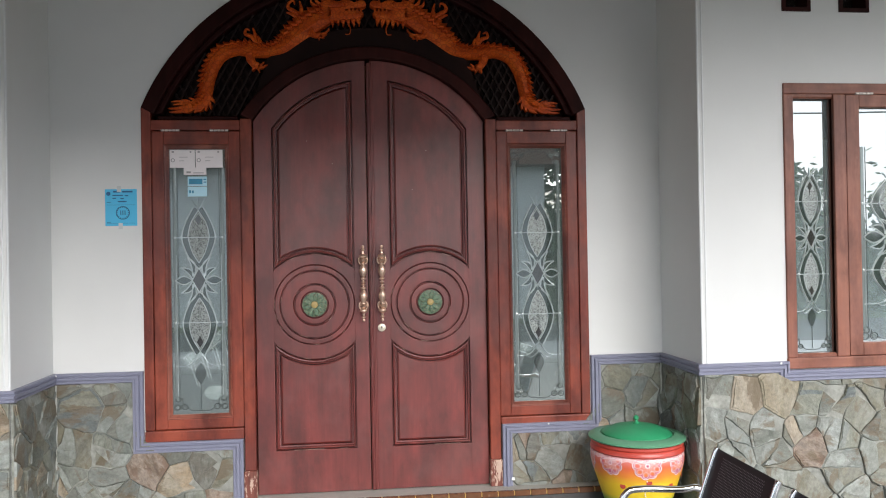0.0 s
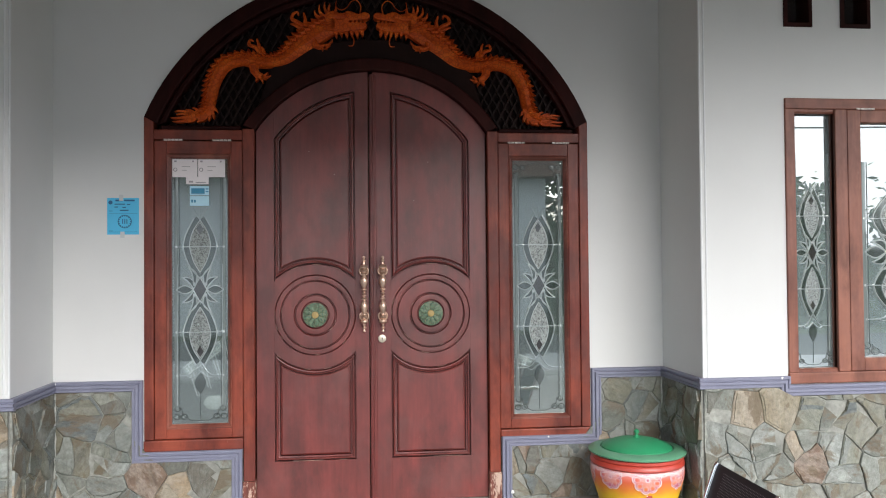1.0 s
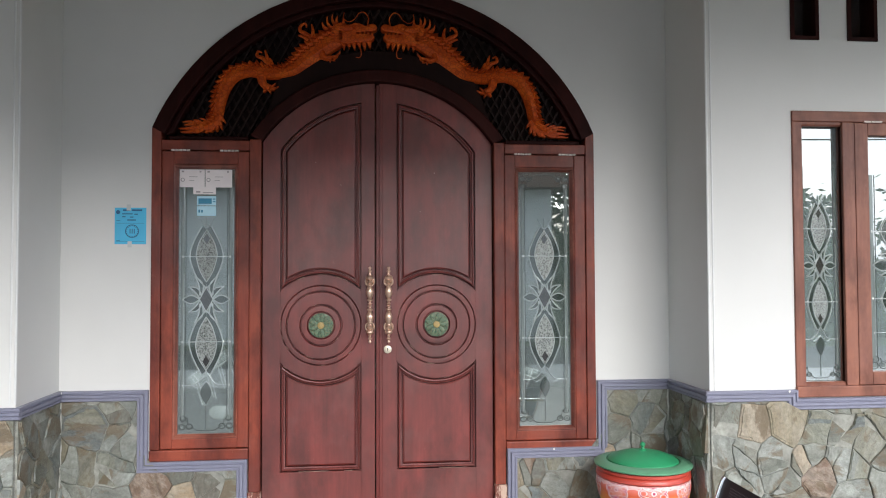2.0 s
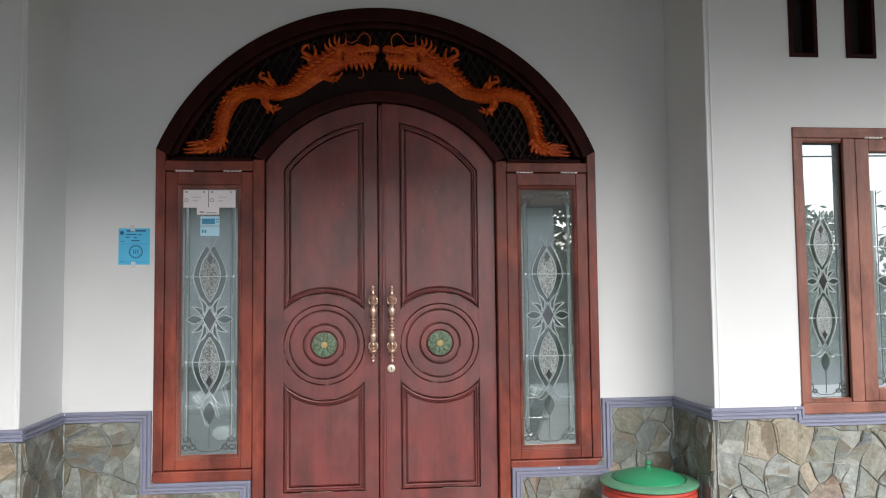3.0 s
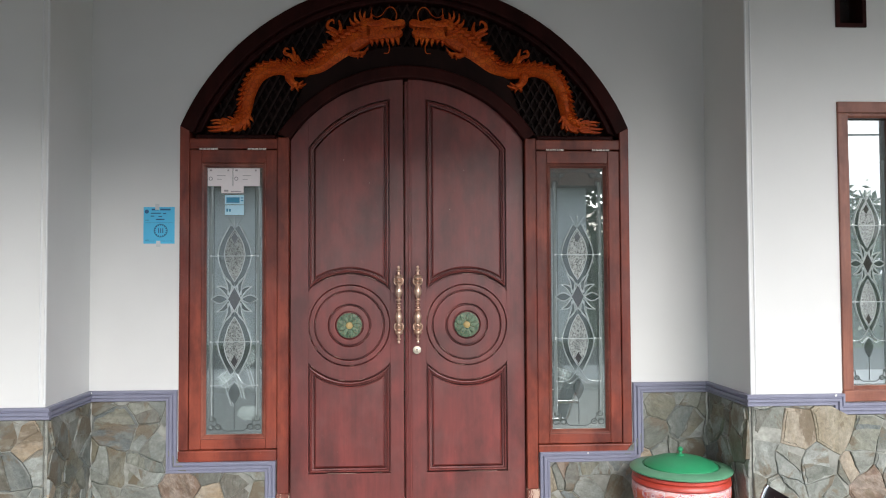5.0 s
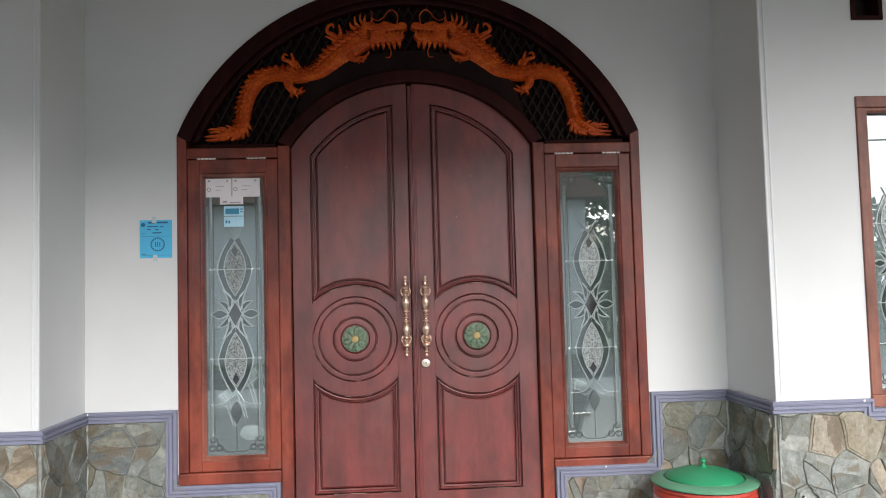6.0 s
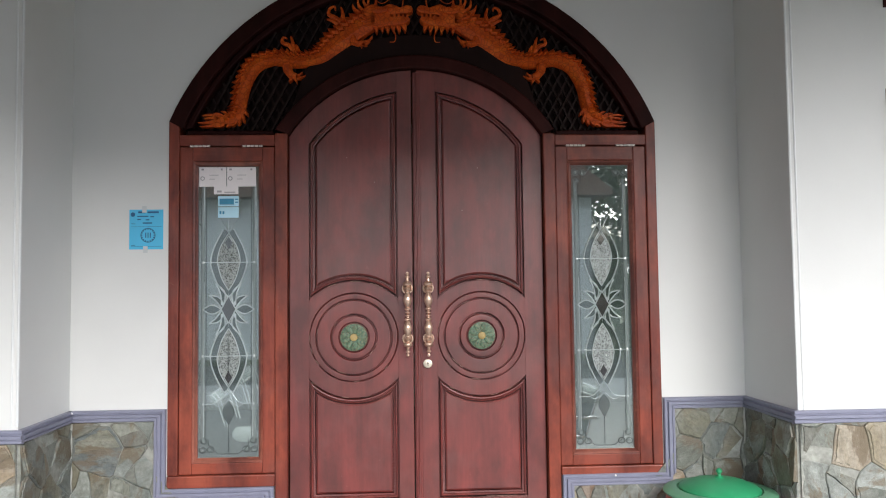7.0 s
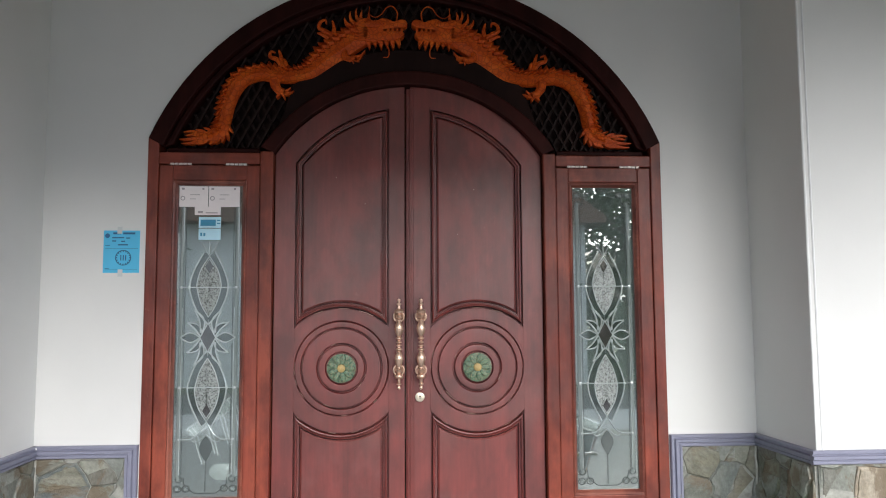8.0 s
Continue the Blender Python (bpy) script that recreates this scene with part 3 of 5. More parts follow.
# ---- carved dragons ----
def dragon(side):
    """One relief: body tapering along an S, ragged mane, legs with claws, open jaws, flame tail."""
    rng = random.Random(5)
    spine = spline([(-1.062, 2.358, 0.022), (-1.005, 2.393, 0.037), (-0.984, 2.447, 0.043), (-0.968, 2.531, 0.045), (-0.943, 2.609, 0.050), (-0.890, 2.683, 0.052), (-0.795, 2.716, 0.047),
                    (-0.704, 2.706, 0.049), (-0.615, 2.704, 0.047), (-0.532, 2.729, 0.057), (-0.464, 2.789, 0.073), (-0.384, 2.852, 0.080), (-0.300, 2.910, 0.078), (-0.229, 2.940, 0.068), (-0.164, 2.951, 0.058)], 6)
    up, low = [], []
    n = len(spine)
    for i, (x, z, w) in enumerate(spine):
        a, b = spine[max(0, i - 1)], spine[min(n - 1, i + 1)]
        t = Vector((b[0] - a[0], b[1] - a[1])).normalized()
        nn = Vector((-t.y, t.x))
        spike = (0.011 + 0.012 * rng.random()) if i % 2 == 1 else -0.003
        lean = -t * (0.012 if i % 2 == 1 else 0)
        up.append((x + nn.x * (w + spike) + lean.x, z + nn.y * (w + spike) + lean.y))
        low.append((x - nn.x * w * 0.92, z - nn.y * w * 0.92))
    bm = bmesh.new()
    y0, y1 = 0.004, 0.058
    rows = []
    for i, (x, z, w) in enumerate(spine):
        u, l = Vector(up[i]), Vector(low[i])
        row = [bm.verts.new((u.x, y1, u.y))]
        for k, (f, h) in enumerate(((0.05, 0.45), (0.24, 0.80), (0.34, 0.62), (0.42, 0.86), (0.70, 1.0), (0.95, 0.55))):
            p = u.lerp(l, f)
            row.append(bm.verts.new((p.x, y1 + (y0 - y1) * h - (0.0015 if i % 2 and k > 2 else 0), p.y)))
        row.append(bm.verts.new((l.x, y1, l.y)))
        rows.append(row)
    for a, b in zip(rows, rows[1:]):
        for k in range(len(a) - 1):
            bm.faces.new((a[k], b[k], b[k + 1], a[k + 1]))
    bm.faces.new(rows[0]), bm.faces.new(rows[-1])

    def blade(p, q, w, y=0.02, bend=0.0):
        """A curved pointed tongue of wood."""
        p, q = Vector(p), Vector(q)
        d = q - p
        nn = Vector((-d.y, d.x)).normalized()
        left, right = [], []
        for i in range(7):
            t = i / 6
            c = p + d * t + nn * bend * math.sin(math.pi * t)
            ww = w * (1 - t) ** 0.7 * 0.5 + 0.0012
            left.append(c + nn * ww)
            right.append(c - nn * ww)
        prism([(v.x, v.y) for v in left + right[::-1]], y, 0.058, bm=bm)
    # flame tail
    for p, q, w, bend in (((-1.09, 2.36), (-1.204, 2.346), 0.020, 0.008), ((-1.08, 2.35), (-1.194, 2.323), 0.020, 0.010), ((-1.08, 2.37), (-1.182, 2.384), 0.018, -0.010), ((-1.09, 2.365), (-1.172, 2.365), 0.016, -0.006),
                          ((-1.06, 2.345), (-1.117, 2.322), 0.022, 0.006), ((-1.02, 2.36), (-1.050, 2.320), 0.026, 0.006), ((-1.00, 2.365), (-1.022, 2.325), 0.026, 0.006), ((-0.985, 2.375), (-0.984, 2.330), 0.026, 0.006),
                          ((-0.975, 2.39), (-0.953, 2.343), 0.026, 0.008), ((-0.965, 2.41), (-0.932, 2.382), 0.024, 0.008), ((-1.04, 2.38), (-1.080, 2.408), 0.018, -0.008), ((-1.06, 2.37), (-1.120, 2.398), 0.018, -0.008)):
        blade(p, q, w, 0.018, bend)
    prism(spline([(-1.115, 2.350), (-1.06, 2.338), (-1.00, 2.345), (-0.955, 2.385), (-0.950, 2.43), (-1.03, 2.405), (-1.08, 2.378), (-1.115, 2.350)], 3)[:-1], 0.014, 0.058, 0.006, bm)
    # curled tufts on the back and hairs of the mane
    for path in ([(-0.675, 2.745), (-0.705, 2.785), (-0.742, 2.800), (-0.738, 2.829), (-0.715, 2.822)], [(-0.680, 2.755), (-0.685, 2.800), (-0.697, 2.838)], [(-0.655, 2.745), (-0.660, 2.770), (-0.668, 2.790)],
                 [(-0.415, 2.920), (-0.450, 2.945), (-0.484, 2.965), (-0.478, 2.996), (-0.452, 3.008), (-0.446, 2.985)], [(-0.410, 2.925), (-0.405, 2.965), (-0.415, 3.006)], [(-0.43, 2.91), (-0.47, 2.93), (-0.495, 2.935)]):
        tube([(x, 0.034, z) for x, z in spline(path, 5)], 0.0145, 7, bm, lambda u: 1.15 - 0.85 * u)
    for p, q, w, b in (((-0.29, 2.985), (-0.318, 3.055), 0.020, 0.014), ((-0.265, 3.00), (-0.285, 3.070), 0.018, 0.012), ((-0.25, 3.00), (-0.255, 3.062), 0.018, 0.010), ((-0.23, 3.005), (-0.222, 3.050), 0.020, -0.008),
                       ((-0.315, 2.975), (-0.350, 3.020), 0.022, 0.010)):
        blade(p, q, w, 0.022, b)
    # legs and claws
    tube([(-0.715, 0.03, 2.675), (-0.712, 0.022, 2.640), (-0.692, 0.022, 2.612), (-0.665, 0.022, 2.606)], 0.026, 8, bm, lambda u: 1.2 - 0.5 * u)
    for p, q, bend in (((-0.675, 2.606), (-0.612, 2.611), -0.012), ((-0.68, 2.608), (-0.630, 2.630), -0.010), ((-0.68, 2.604), (-0.662, 2.568), 0.004), ((-0.69, 2.606), (-0.705, 2.575), 0.004)):
        blade(p, q, 0.020, 0.014, bend)
    tube([(-0.350, 0.03, 2.835), (-0.345, 0.020, 2.800), (-0.318, 0.020, 2.790), (-0.292, 0.020, 2.798)], 0.020, 8, bm, lambda u: 1.2 - 0.5 * u)
    for p, q, bend in (((-0.305, 2.796), (-0.252, 2.802), -0.010), ((-0.30, 2.800), (-0.238, 2.838), -0.014), ((-0.31, 2.794), (-0.300, 2.766), 0.004), ((-0.295, 2.795), (-0.268, 2.778), -0.004)):
        blade(p, q, 0.018, 0.012, bend)
    # head: skull, brow, snout, jaws with teeth and beard
    head = spline([(-0.285, 2.990), (-0.241, 3.014), (-0.205, 3.004), (-0.176, 3.002), (-0.145, 3.016), (-0.111, 3.008), (-0.080, 2.998), (-0.050, 3.010), (-0.022, 3.006), (-0.011, 2.984), (-0.030, 2.967), (-0.08, 2.962), (-0.142, 2.953)], 3)
    head += spline([(-0.135, 2.945), (-0.10, 2.948), (-0.050, 2.945), (-0.027, 2.930), (-0.050, 2.905), (-0.11, 2.896), (-0.17, 2.888), (-0.225, 2.885), (-0.275, 2.915)], 3)
    prism(head, 0.002, 0.058, 0.007, bm)
    prism(spline([(-0.235, 2.990), (-0.17, 2.993), (-0.135, 2.982), (-0.165, 2.964), (-0.215, 2.957), (-0.25, 2.972)], 3), -0.008, 0.01, 0.005, bm)
    for k in range(5):
        blade((-0.225, 2.965 - 0.014 * k), (-0.290 - 0.004 * k, 2.982 - 0.022 * k), 0.024, -0.001, 0.006)
    for k in range(6):
        x = -0.225 + 0.032 * k
        blade((x, 2.905), (x + 0.010, 2.852 + 0.010 * (k % 2)), 0.030, 0.014, 0.003)
    for k in range(4):
        blade((-0.115 + 0.024 * k, 2.955), (-0.110 + 0.024 * k, 2.932), 0.012, 0.0)
    lathe([(0.001, 0.008), (0.008, 0.005), (0.010, 0.0), (0.010, -0.02)], 12, bm, (-0.150, -0.010, 2.980), "y")
    # whiskers
    tube([(x, 0.02, z) for x, z in spline([(-0.072, 3.000), (-0.065, 3.050), (-0.091, 3.086), (-0.124, 3.078), (-0.150, 3.042), (-0.185, 3.024), (-0.216, 3.043), (-0.215, 3.082)], 6)], 0.0036, 6, bm, lambda t: 1.1 - 0.5 * t)
    tube([(x, 0.02, z) for x, z in spline([(-0.130, 2.890), (-0.110, 2.842), (-0.115, 2.806), (-0.142, 2.803)], 6)], 0.004, 6, bm, lambda t: 1.1 - 0.6 * t)
    if side > 0:
        bmesh.ops.scale(bm, vec=(-1, 1, 1), verts=bm.verts[:])
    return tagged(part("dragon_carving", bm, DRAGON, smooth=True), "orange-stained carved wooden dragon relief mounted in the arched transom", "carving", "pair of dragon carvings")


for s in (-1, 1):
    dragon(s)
lattice_part()


# ---- door leaves ----
MOULD = [(0.0045, 0.0), (0.0055, 0.030), (0.008, 0.037), (0.013, 0.039), (0.017, 0.036), (0.019, 0.026), (0.022, 0.025), (0.024, 0.028), (0.0275, 0.027), (0.029, 0.0)]


def columns(xs, zlo, zhi, y0, y1, chamfer, s):
    """A board whose top and foot are curves over x, with a chamfered front edge; s mirrors it."""
    bm = bmesh.new()
    xs = [float(x) for x in xs]

    def layer(ins, y):
        a, b = xs[0] + ins, xs[-1] - ins
        out = []
        for x in xs:
            u = a + (b - a) * (x - xs[0]) / (xs[-1] - xs[0])
            out.append((bm.verts.new((s * u, y, zlo(u) + ins)), bm.verts.new((s * u, y, zhi(u) - ins))))
        return out
    back, edge, front = layer(0, y1), layer(0, y0 + chamfer * 0.6), layer(chamfer, y0)
    for p, q in zip(front, front[1:]):
        bm.faces.new((p[0], q[0], q[1], p[1]))
    for l0, l1 in ((back, edge), (edge, front)):
        for k in (0, 1):
            for i in range(len(xs) - 1):
                bm.faces.new((l0[i][k], l0[i + 1][k], l1[i + 1][k], l1[i][k]))
        for i in (0, -1):
            bm.faces.new((l0[i][0], l0[i][1], l1[i][1], l1[i][0]))
    return bm


def leaf(s):
    front = 0.040
    d = thing("door_leaf", (s * DOOR_W, 0.06, 0.0), "closed dark mahogany arched door leaf with moulded panels", "door", "pair of door leaves")

    def mir(pts):
        return pts if s > 0 else [(-x, z) for x, z in pts][::-1]
    cx, cz, deep = 0.354, 1.150, front + 0.030
    cu = cz - 0.044        # centre of the arc under the upper panel
    part("leaf_board", columns(np.linspace(0.006 if s > 0 else 0.029, DOOR_W - 0.007, 19), lambda x: 0.006, lambda x: arch_z(x, DOOR_R - 0.008, DOOR_C), deep, 0.100, 0.0, s), DOOR, d)

    def door_top(x):
        return arch_z(x, DOOR_R - 0.003, DOOR_C)
    for nm, xa, xb, lo, hi in (("stile", 0.003 if s > 0 else 0.0265, 0.1085, lambda x: 0.004, door_top), ("stile", 0.5995, DOOR_W - 0.004, lambda x: 0.004, door_top),
                               ("top_rail", 0.1085, 0.5995, lambda x: arch_z(x, 0.739, DOOR_C), door_top), ("bottom_rail", 0.1085, 0.5995, lambda x: 0.004, lambda x: 0.264),
                               ("middle_rail", 0.1085, 0.5995, lambda x: cz - math.sqrt(0.331 ** 2 - (x - cx) ** 2), lambda x: cz - math.sqrt(max(0.0, 0.247 ** 2 - (x - cx) ** 2))),
                               ("middle_rail", 0.1085, 0.5995, lambda x: cz + math.sqrt(max(0.0, 0.247 ** 2 - (x - cx) ** 2)), lambda x: cu + math.sqrt(0.351 ** 2 - (x - cx) ** 2))):
        part(nm, columns(np.linspace(xa, xb, 41 if "middle" in nm else 17 if "rail" in nm else 4), lo, hi, front, deep + 0.002, 0.0012, s), DOOR, d)
    upper = [(x, cu + math.sqrt(0.355 ** 2 - (x - cx) ** 2)) for x in np.linspace(0.112, 0.596, 15)]
    upper += [(x, arch_z(x, 0.735, DOOR_C)) for x in np.linspace(0.596, 0.112, 17)]
    lower = [(0.112, 0.268), (0.596, 0.268)] + [(x, cz - math.sqrt(0.335 ** 2 - (x - cx) ** 2)) for x in np.linspace(0.596, 0.112, 15)]
    fields = ((lambda x: cu + math.sqrt(0.389 ** 2 - (x - cx) ** 2), lambda x: arch_z(x, 0.701, DOOR_C)), (lambda x: 0.302, lambda x: cz - math.sqrt(0.369 ** 2 - (x - cx) ** 2)))
    for o, (zlo, zhi) in zip((upper, lower), fields):
        part("panel_moulding", sweep(mir(o), MOULD, deep, True), DOOR, d, "routed panel moulding", True)
        part("panel", columns(np.linspace(0.146, 0.562, 15), zlo, zhi, deep - 0.031, deep + 0.004, 0.009, s), DOOR, d)
    prof = [(0.2475, -0.0305), (0.2470, -0.018), (0.2425, -0.020), (0.2405, -0.003), (0.2385, -0.0005), (0.226, 0.0), (0.214, -0.0005), (0.2115, -0.003), (0.2100, -0.023), (0.2045, -0.023), (0.2030, -0.003),
            (0.201, -0.0005), (0.176, 0.0), (0.150, 0.0), (0.1315, -0.0002), (0.1290, -0.003), (0.1272, -0.026), (0.1200, -0.026), (0.1185, -0.003), (0.116, 0.0), (0.100, 0.001), (0.0865, 0.0005), (0.0835, -0.003),
            (0.0818, -0.014), (0.0782, -0.014), (0.077, 0.003), (0.0, 0.006)]
    part("medallion", lathe(prof, 72, centre=(s * cx, front, cz), axis="y"), DOOR, d, "turned ring medallion", True)
    wear = random.Random(17 + s)
    for cz2, r, a0, a1, num in ((cz, 0.2435, 120, 330, 6), (cz, 0.205, 60, 300, 4), (cz, 0.129, -60, 200, 4), (cu, 0.3535, 62, 118, 4), (cz, 0.333, 225, 315, 3)):
        for k in range(num):
            st_a = wear.uniform(a0, a1 - 8)
            pts = arc(s * cx, cz2, r, st_a, st_a + wear.uniform(3, 13), 6)
            part("worn_edge", tube([(x, front + (0.003 if r < 0.3 else -0.001), z) for x, z in pts], wear.uniform(0.0009, 0.0018), 4), SCUFF, d, "varnish rubbed pale along the edge")
    # pale lines for both the rub and the highlight on the panel's foot
    for k in range(5):
        x = wear.uniform(0.13, 0.48)
        part("worn_edge", tube([(s * x, front + 0.001, 0.2665), (s * (x + wear.uniform(0.04, 0.11)), front + 0.001, 0.2665)], 0.0016, 4), SCUFF, d, "varnish rubbed pale along the edge")
    for k in range(2):
        x, z = s * wear.uniform(0.2, 0.5), wear.uniform(1.6, 2.2)
        part("nick", lathe([(0.0028, 0.0), (0.002, 0.0008), (0.0, 0.001)], 7, centre=(x, deep - 0.031, z), axis="y"), SCUFF, d)
    ros = part("rosette", lathe([(0.076, 0.0), (0.074, 0.008), (0.06, 0.010), (0.0, 0.011)], 32, centre=(s * cx, front - 0.005, cz), axis="y"), PETAL, d, "green painted flower rosette", True)
    for k in range(9):
        a = 2 * math.pi * k / 9
        bm = lathe([(0.022, 0.0), (0.018, 0.008), (0.008, 0.011), (0.0, 0.009)], 12, axis="y")
        bmesh.ops.scale(bm, vec=(1.35, 1, 0.72), verts=bm.verts[:])
        bmesh.ops.transform(bm, matrix=Matrix.Translation((s * cx + 0.044 * math.cos(a), front - 0.012, cz + 0.044 * math.sin(a))) @ Matrix.Rotation(-a, 4, "Y"), verts=bm.verts[:])
        part("petal", bm, PETAL, ros, "", True)
    part("flower_centre", lathe([(0.022, 0.0), (0.020, 0.012), (0.010, 0.016), (0.0, 0.016)], 16, centre=(s * cx, front - 0.013, cz), axis="y"), SEED, ros, "tan flower centre", True)
    if s > 0:
        bm = box(-0.020, 0.022, front - 0.006, front + 0.055, 0.004, 2.634, 0.003)
        box(-0.014, -0.004, front - 0.013, front - 0.004, 0.004, 2.632, 0.003, bm=bm)
        box(0.000, 0.012, front - 0.010, front - 0.004, 0.004, 2.632, 0.003, bm=bm)
        part("meeting_strip", bm, DOOR, d, "ribbed strip covering the joint of the leaves")
    # pull handle
    x, y = s * 0.057, front - 0.062
    half_bar = [(0.0040, 0.000), (0.0125, 0.006), (0.0125, 0.010), (0.0055, 0.015), (0.0060, 0.019), (0.0150, 0.026), (0.0150, 0.031), (0.0085, 0.038), (0.0130, 0.048), (0.0195, 0.066), (0.0205, 0.080), (0.0165, 0.098),
                (0.0100, 0.116), (0.0120, 0.119), (0.0120, 0.123), (0.0080, 0.127), (0.0140, 0.131), (0.0165, 0.138), (0.0140, 0.146), (0.0085, 0.152), (0.0190, 0.158), (0.0215, 0.167), (0.0180, 0.175), (0.0080, 0.181),
                (0.0060, 0.196), (0.0110, 0.202), (0.0110, 0.207), (0.0050, 0.213), (0.0085, 0.222), (0.0075, 0.229), (0.0, 0.234)]
    half_bar = [(r * 1.15, z) for r, z in half_bar]
    bar = [(r, 1.275 - z) for r, z in half_bar[::-1]] + [(r, 1.275 + z) for r, z in half_bar]
    h = part("pull_handle", lathe(bar, 22, centre=(x, y, 0)), BRONZE, d, "turned rosy bronze pull handle", True)
    for z in (1.141, 1.416):
        bm = lathe([(0.027, 0.0), (0.028, 0.006), (0.022, 0.010), (0.018, 0.008), (0.012, 0.012), (0.011, 0.062)], 24, centre=(x, front, z), axis="y")
        n = 20
        rim = [(x + 0.0265 * math.cos(2 * math.pi * k / n), y + 0.012, z + 0.0265 * math.sin(2 * math.pi * k / n)) for k in range(n + 1)]
        tube(rim, 0.0055, 8, bm)
        part("handle_mount", bm, BRONZE, h, "", True)
    if s > 0:
        lk = part("lock_plate", lathe([(0.0245, 0.0), (0.0245, 0.004), (0.020, 0.007), (0.0, 0.007)], 24, centre=(0.052, front - 0.014, 1.000), axis="y"), BRASS, d, "round pale brass lock plate", True)
        bm = lathe([(0.0045, 0.0), (0.0045, 0.002), (0.0, 0.002)], 12, centre=(0.052, front - 0.0212, 1.004), axis="y")
        box(0.0505, 0.0535, front - 0.0232, front - 0.0212, 0.990, 1.003, bm=bm)
        part("keyhole", bm, KEYHOLE, lk)
    return d


for s in (-1, 1):
    lf = leaf(s)
    # hung just behind the face of the frame
    lf.matrix_basis = Matrix.Translation((0, -0.005, 0)) @ Matrix.Translation((-0.07, 0, 1.45)) @ Matrix.Diagonal((0.999, 1, 0.999, 1)) @ Matrix.Translation((0.07, 0, -1.45)) @ lf.matrix_basis


# ---- leaded glass pattern ----
def glass_pattern(parent, cx, z0, z1, half, y, corner="all"):
    """Two pebbled almonds in wide bevelled ribbons, a fan of leaves between them, scrolls in the corners; z0 to z1 is the pane's height."""
    h = z1 - z0

    def P(u, f):
        return (cx + u * half, z0 + f * h)
    flat = [(-0.5, 0.0), (-0.22, 1.0), (0.22, 1.0), (0.5, 0.0)]

    def strip(pts, w=0.0065, nm="bevel_strip", mat=BEVEL, high=0.007):
        part(nm, sweep(pts, [(a * w, b * high) for a, b in flat], y), mat, parent)

    def band(left, right, nm, mat, high=0.003):
        """A piece of glass between two runs of points."""
        part(nm, prism(left + right[::-1], y - high, y), mat, parent)

    def mirror(pts, s):
        return [(cx + s * (x - cx), z) for x, z in pts]

    def almond(f_in, f_out, up):
        """Outer and inner edge of one ribbon, from the fan outwards."""
        d = f_out - f_in
        outer = spline([P(0.02, f_in), P(0.36, f_in + 0.20 * d), P(0.57, f_in + 0.46 * d), P(0.58, f_in + 0.62 * d), P(0.45, f_in + 0.82 * d), P(0.17, f_in + 1.08 * d)], 5)
        inner = spline([P(0.0, f_in + 0.10 * d), P(0.22, f_in + 0.28 * d), P(0.355, f_in + 0.50 * d), P(0.365, f_in + 0.62 * d), P(0.25, f_in + 0.82 * d), P(-0.02, f_in + 1.03 * d)], 5)
        return outer, inner

    for f_in, f_out, up in ((0.548, 0.764, 1), (0.460, 0.240, -1)):
        d = f_out - f_in
        outer, inner = almond(f_in, f_out, up)
        band(mirror(inner, -1), inner, "pebbled_petal", PEBBLED)
        for s in (-1, 1):
            o, i = mirror(outer, s), mirror(inner, s)
            strip(o, 0.0090)
            strip(i, 0.0065)
            band(o, i, "ribbon", RIBBON, 0.002)
        strip([P(0, f_in + 0.1 * d), P(0, f_in + 0.74 * d)], 0.003, "leading", LEADING, 0.003)
        dz = [P(-0.13, f_in + 0.87 * d), P(0, f_in + 0.76 * d), P(0.13, f_in + 0.87 * d), P(0, f_in + 0.97 * d)]
        part("smoked_diamond", prism(dz if up > 0 else dz[::-1], y - 0.005, y), DIAMOND, parent)
        strip([dz[0], dz[3], dz[2]], 0.004)
    # bars with studs
    for f in (0.666, 0.344):
        strip([P(-0.82, f), P(0.82, f)], 0.0065)
        for k in (-0.84, -0.60, 0.60, 0.84):
            part("glass_stud", lathe([(0.0085, 0.0), (0.007, 0.004), (0.0, 0.006)], 10, centre=(cx + half * k, y, z0 + f * h), axis="y"), BEVEL, parent, "", True)
    # fan round the middle diamond
    m = 0.504
    for s in (-1, 1):
        for sv in (-1, 1):
            for root, tip, bow, w in (((0.20, 0.016), (0.42, 0.088), 0.12, 0.075), ((0.20, 0.006), (0.64, 0.048), 0.10, 0.080)):
                a, b = Vector(P(s * root[0], m + sv * root[1])), Vector(P(s * tip[0], m + sv * tip[1]))
                n = Vector((-(b - a).y, (b - a).x)).normalized() * s * sv
                side = [[tuple(a.lerp(b, t) + n * half * (bow * math.sin(math.pi * t) + e * w * math.sin(math.pi * min(1, t * 0.85 + 0.15)))) for t in (0, 0.2, 0.4, 0.6, 0.8, 1)] for e in (-1, 1)]
                band(side[0], side[1], "fan_leaf", RIBBON)
                for run in side:
                    strip(run, 0.0095)
        leafs = [[(cx + s * half * (0.24 + 0.60 * t), z0 + m * h + e * half * 0.15 * math.sin(math.pi * t)) for t in (0, 0.15, 0.35, 0.5, 0.65, 0.85, 1)] for e in (-1, 1)]
        band(leafs[0], leafs[1], "side_petal", RIBBON)
        for run in leafs:
            strip(run, 0.0095)
    dm = [P(-0.24, m), P(0, m - 0.046), P(0.24, m), P(0, m + 0.046)]
    part("smoked_diamond", prism(dm, y - 0.006, y), DIAMOND, parent)
    part("bevel_strip", sweep(dm, [(a * 0.006, b * 0.008) for a, b in flat], y - 0.003, True), BEVEL, parent)
    # rays over the upper almond and the fish tail under the lower one
    for u in (-0.26, 0.0, 0.26):
        strip([P(u, 0.815), P(u * 0.12, 0.772)], 0.0045)
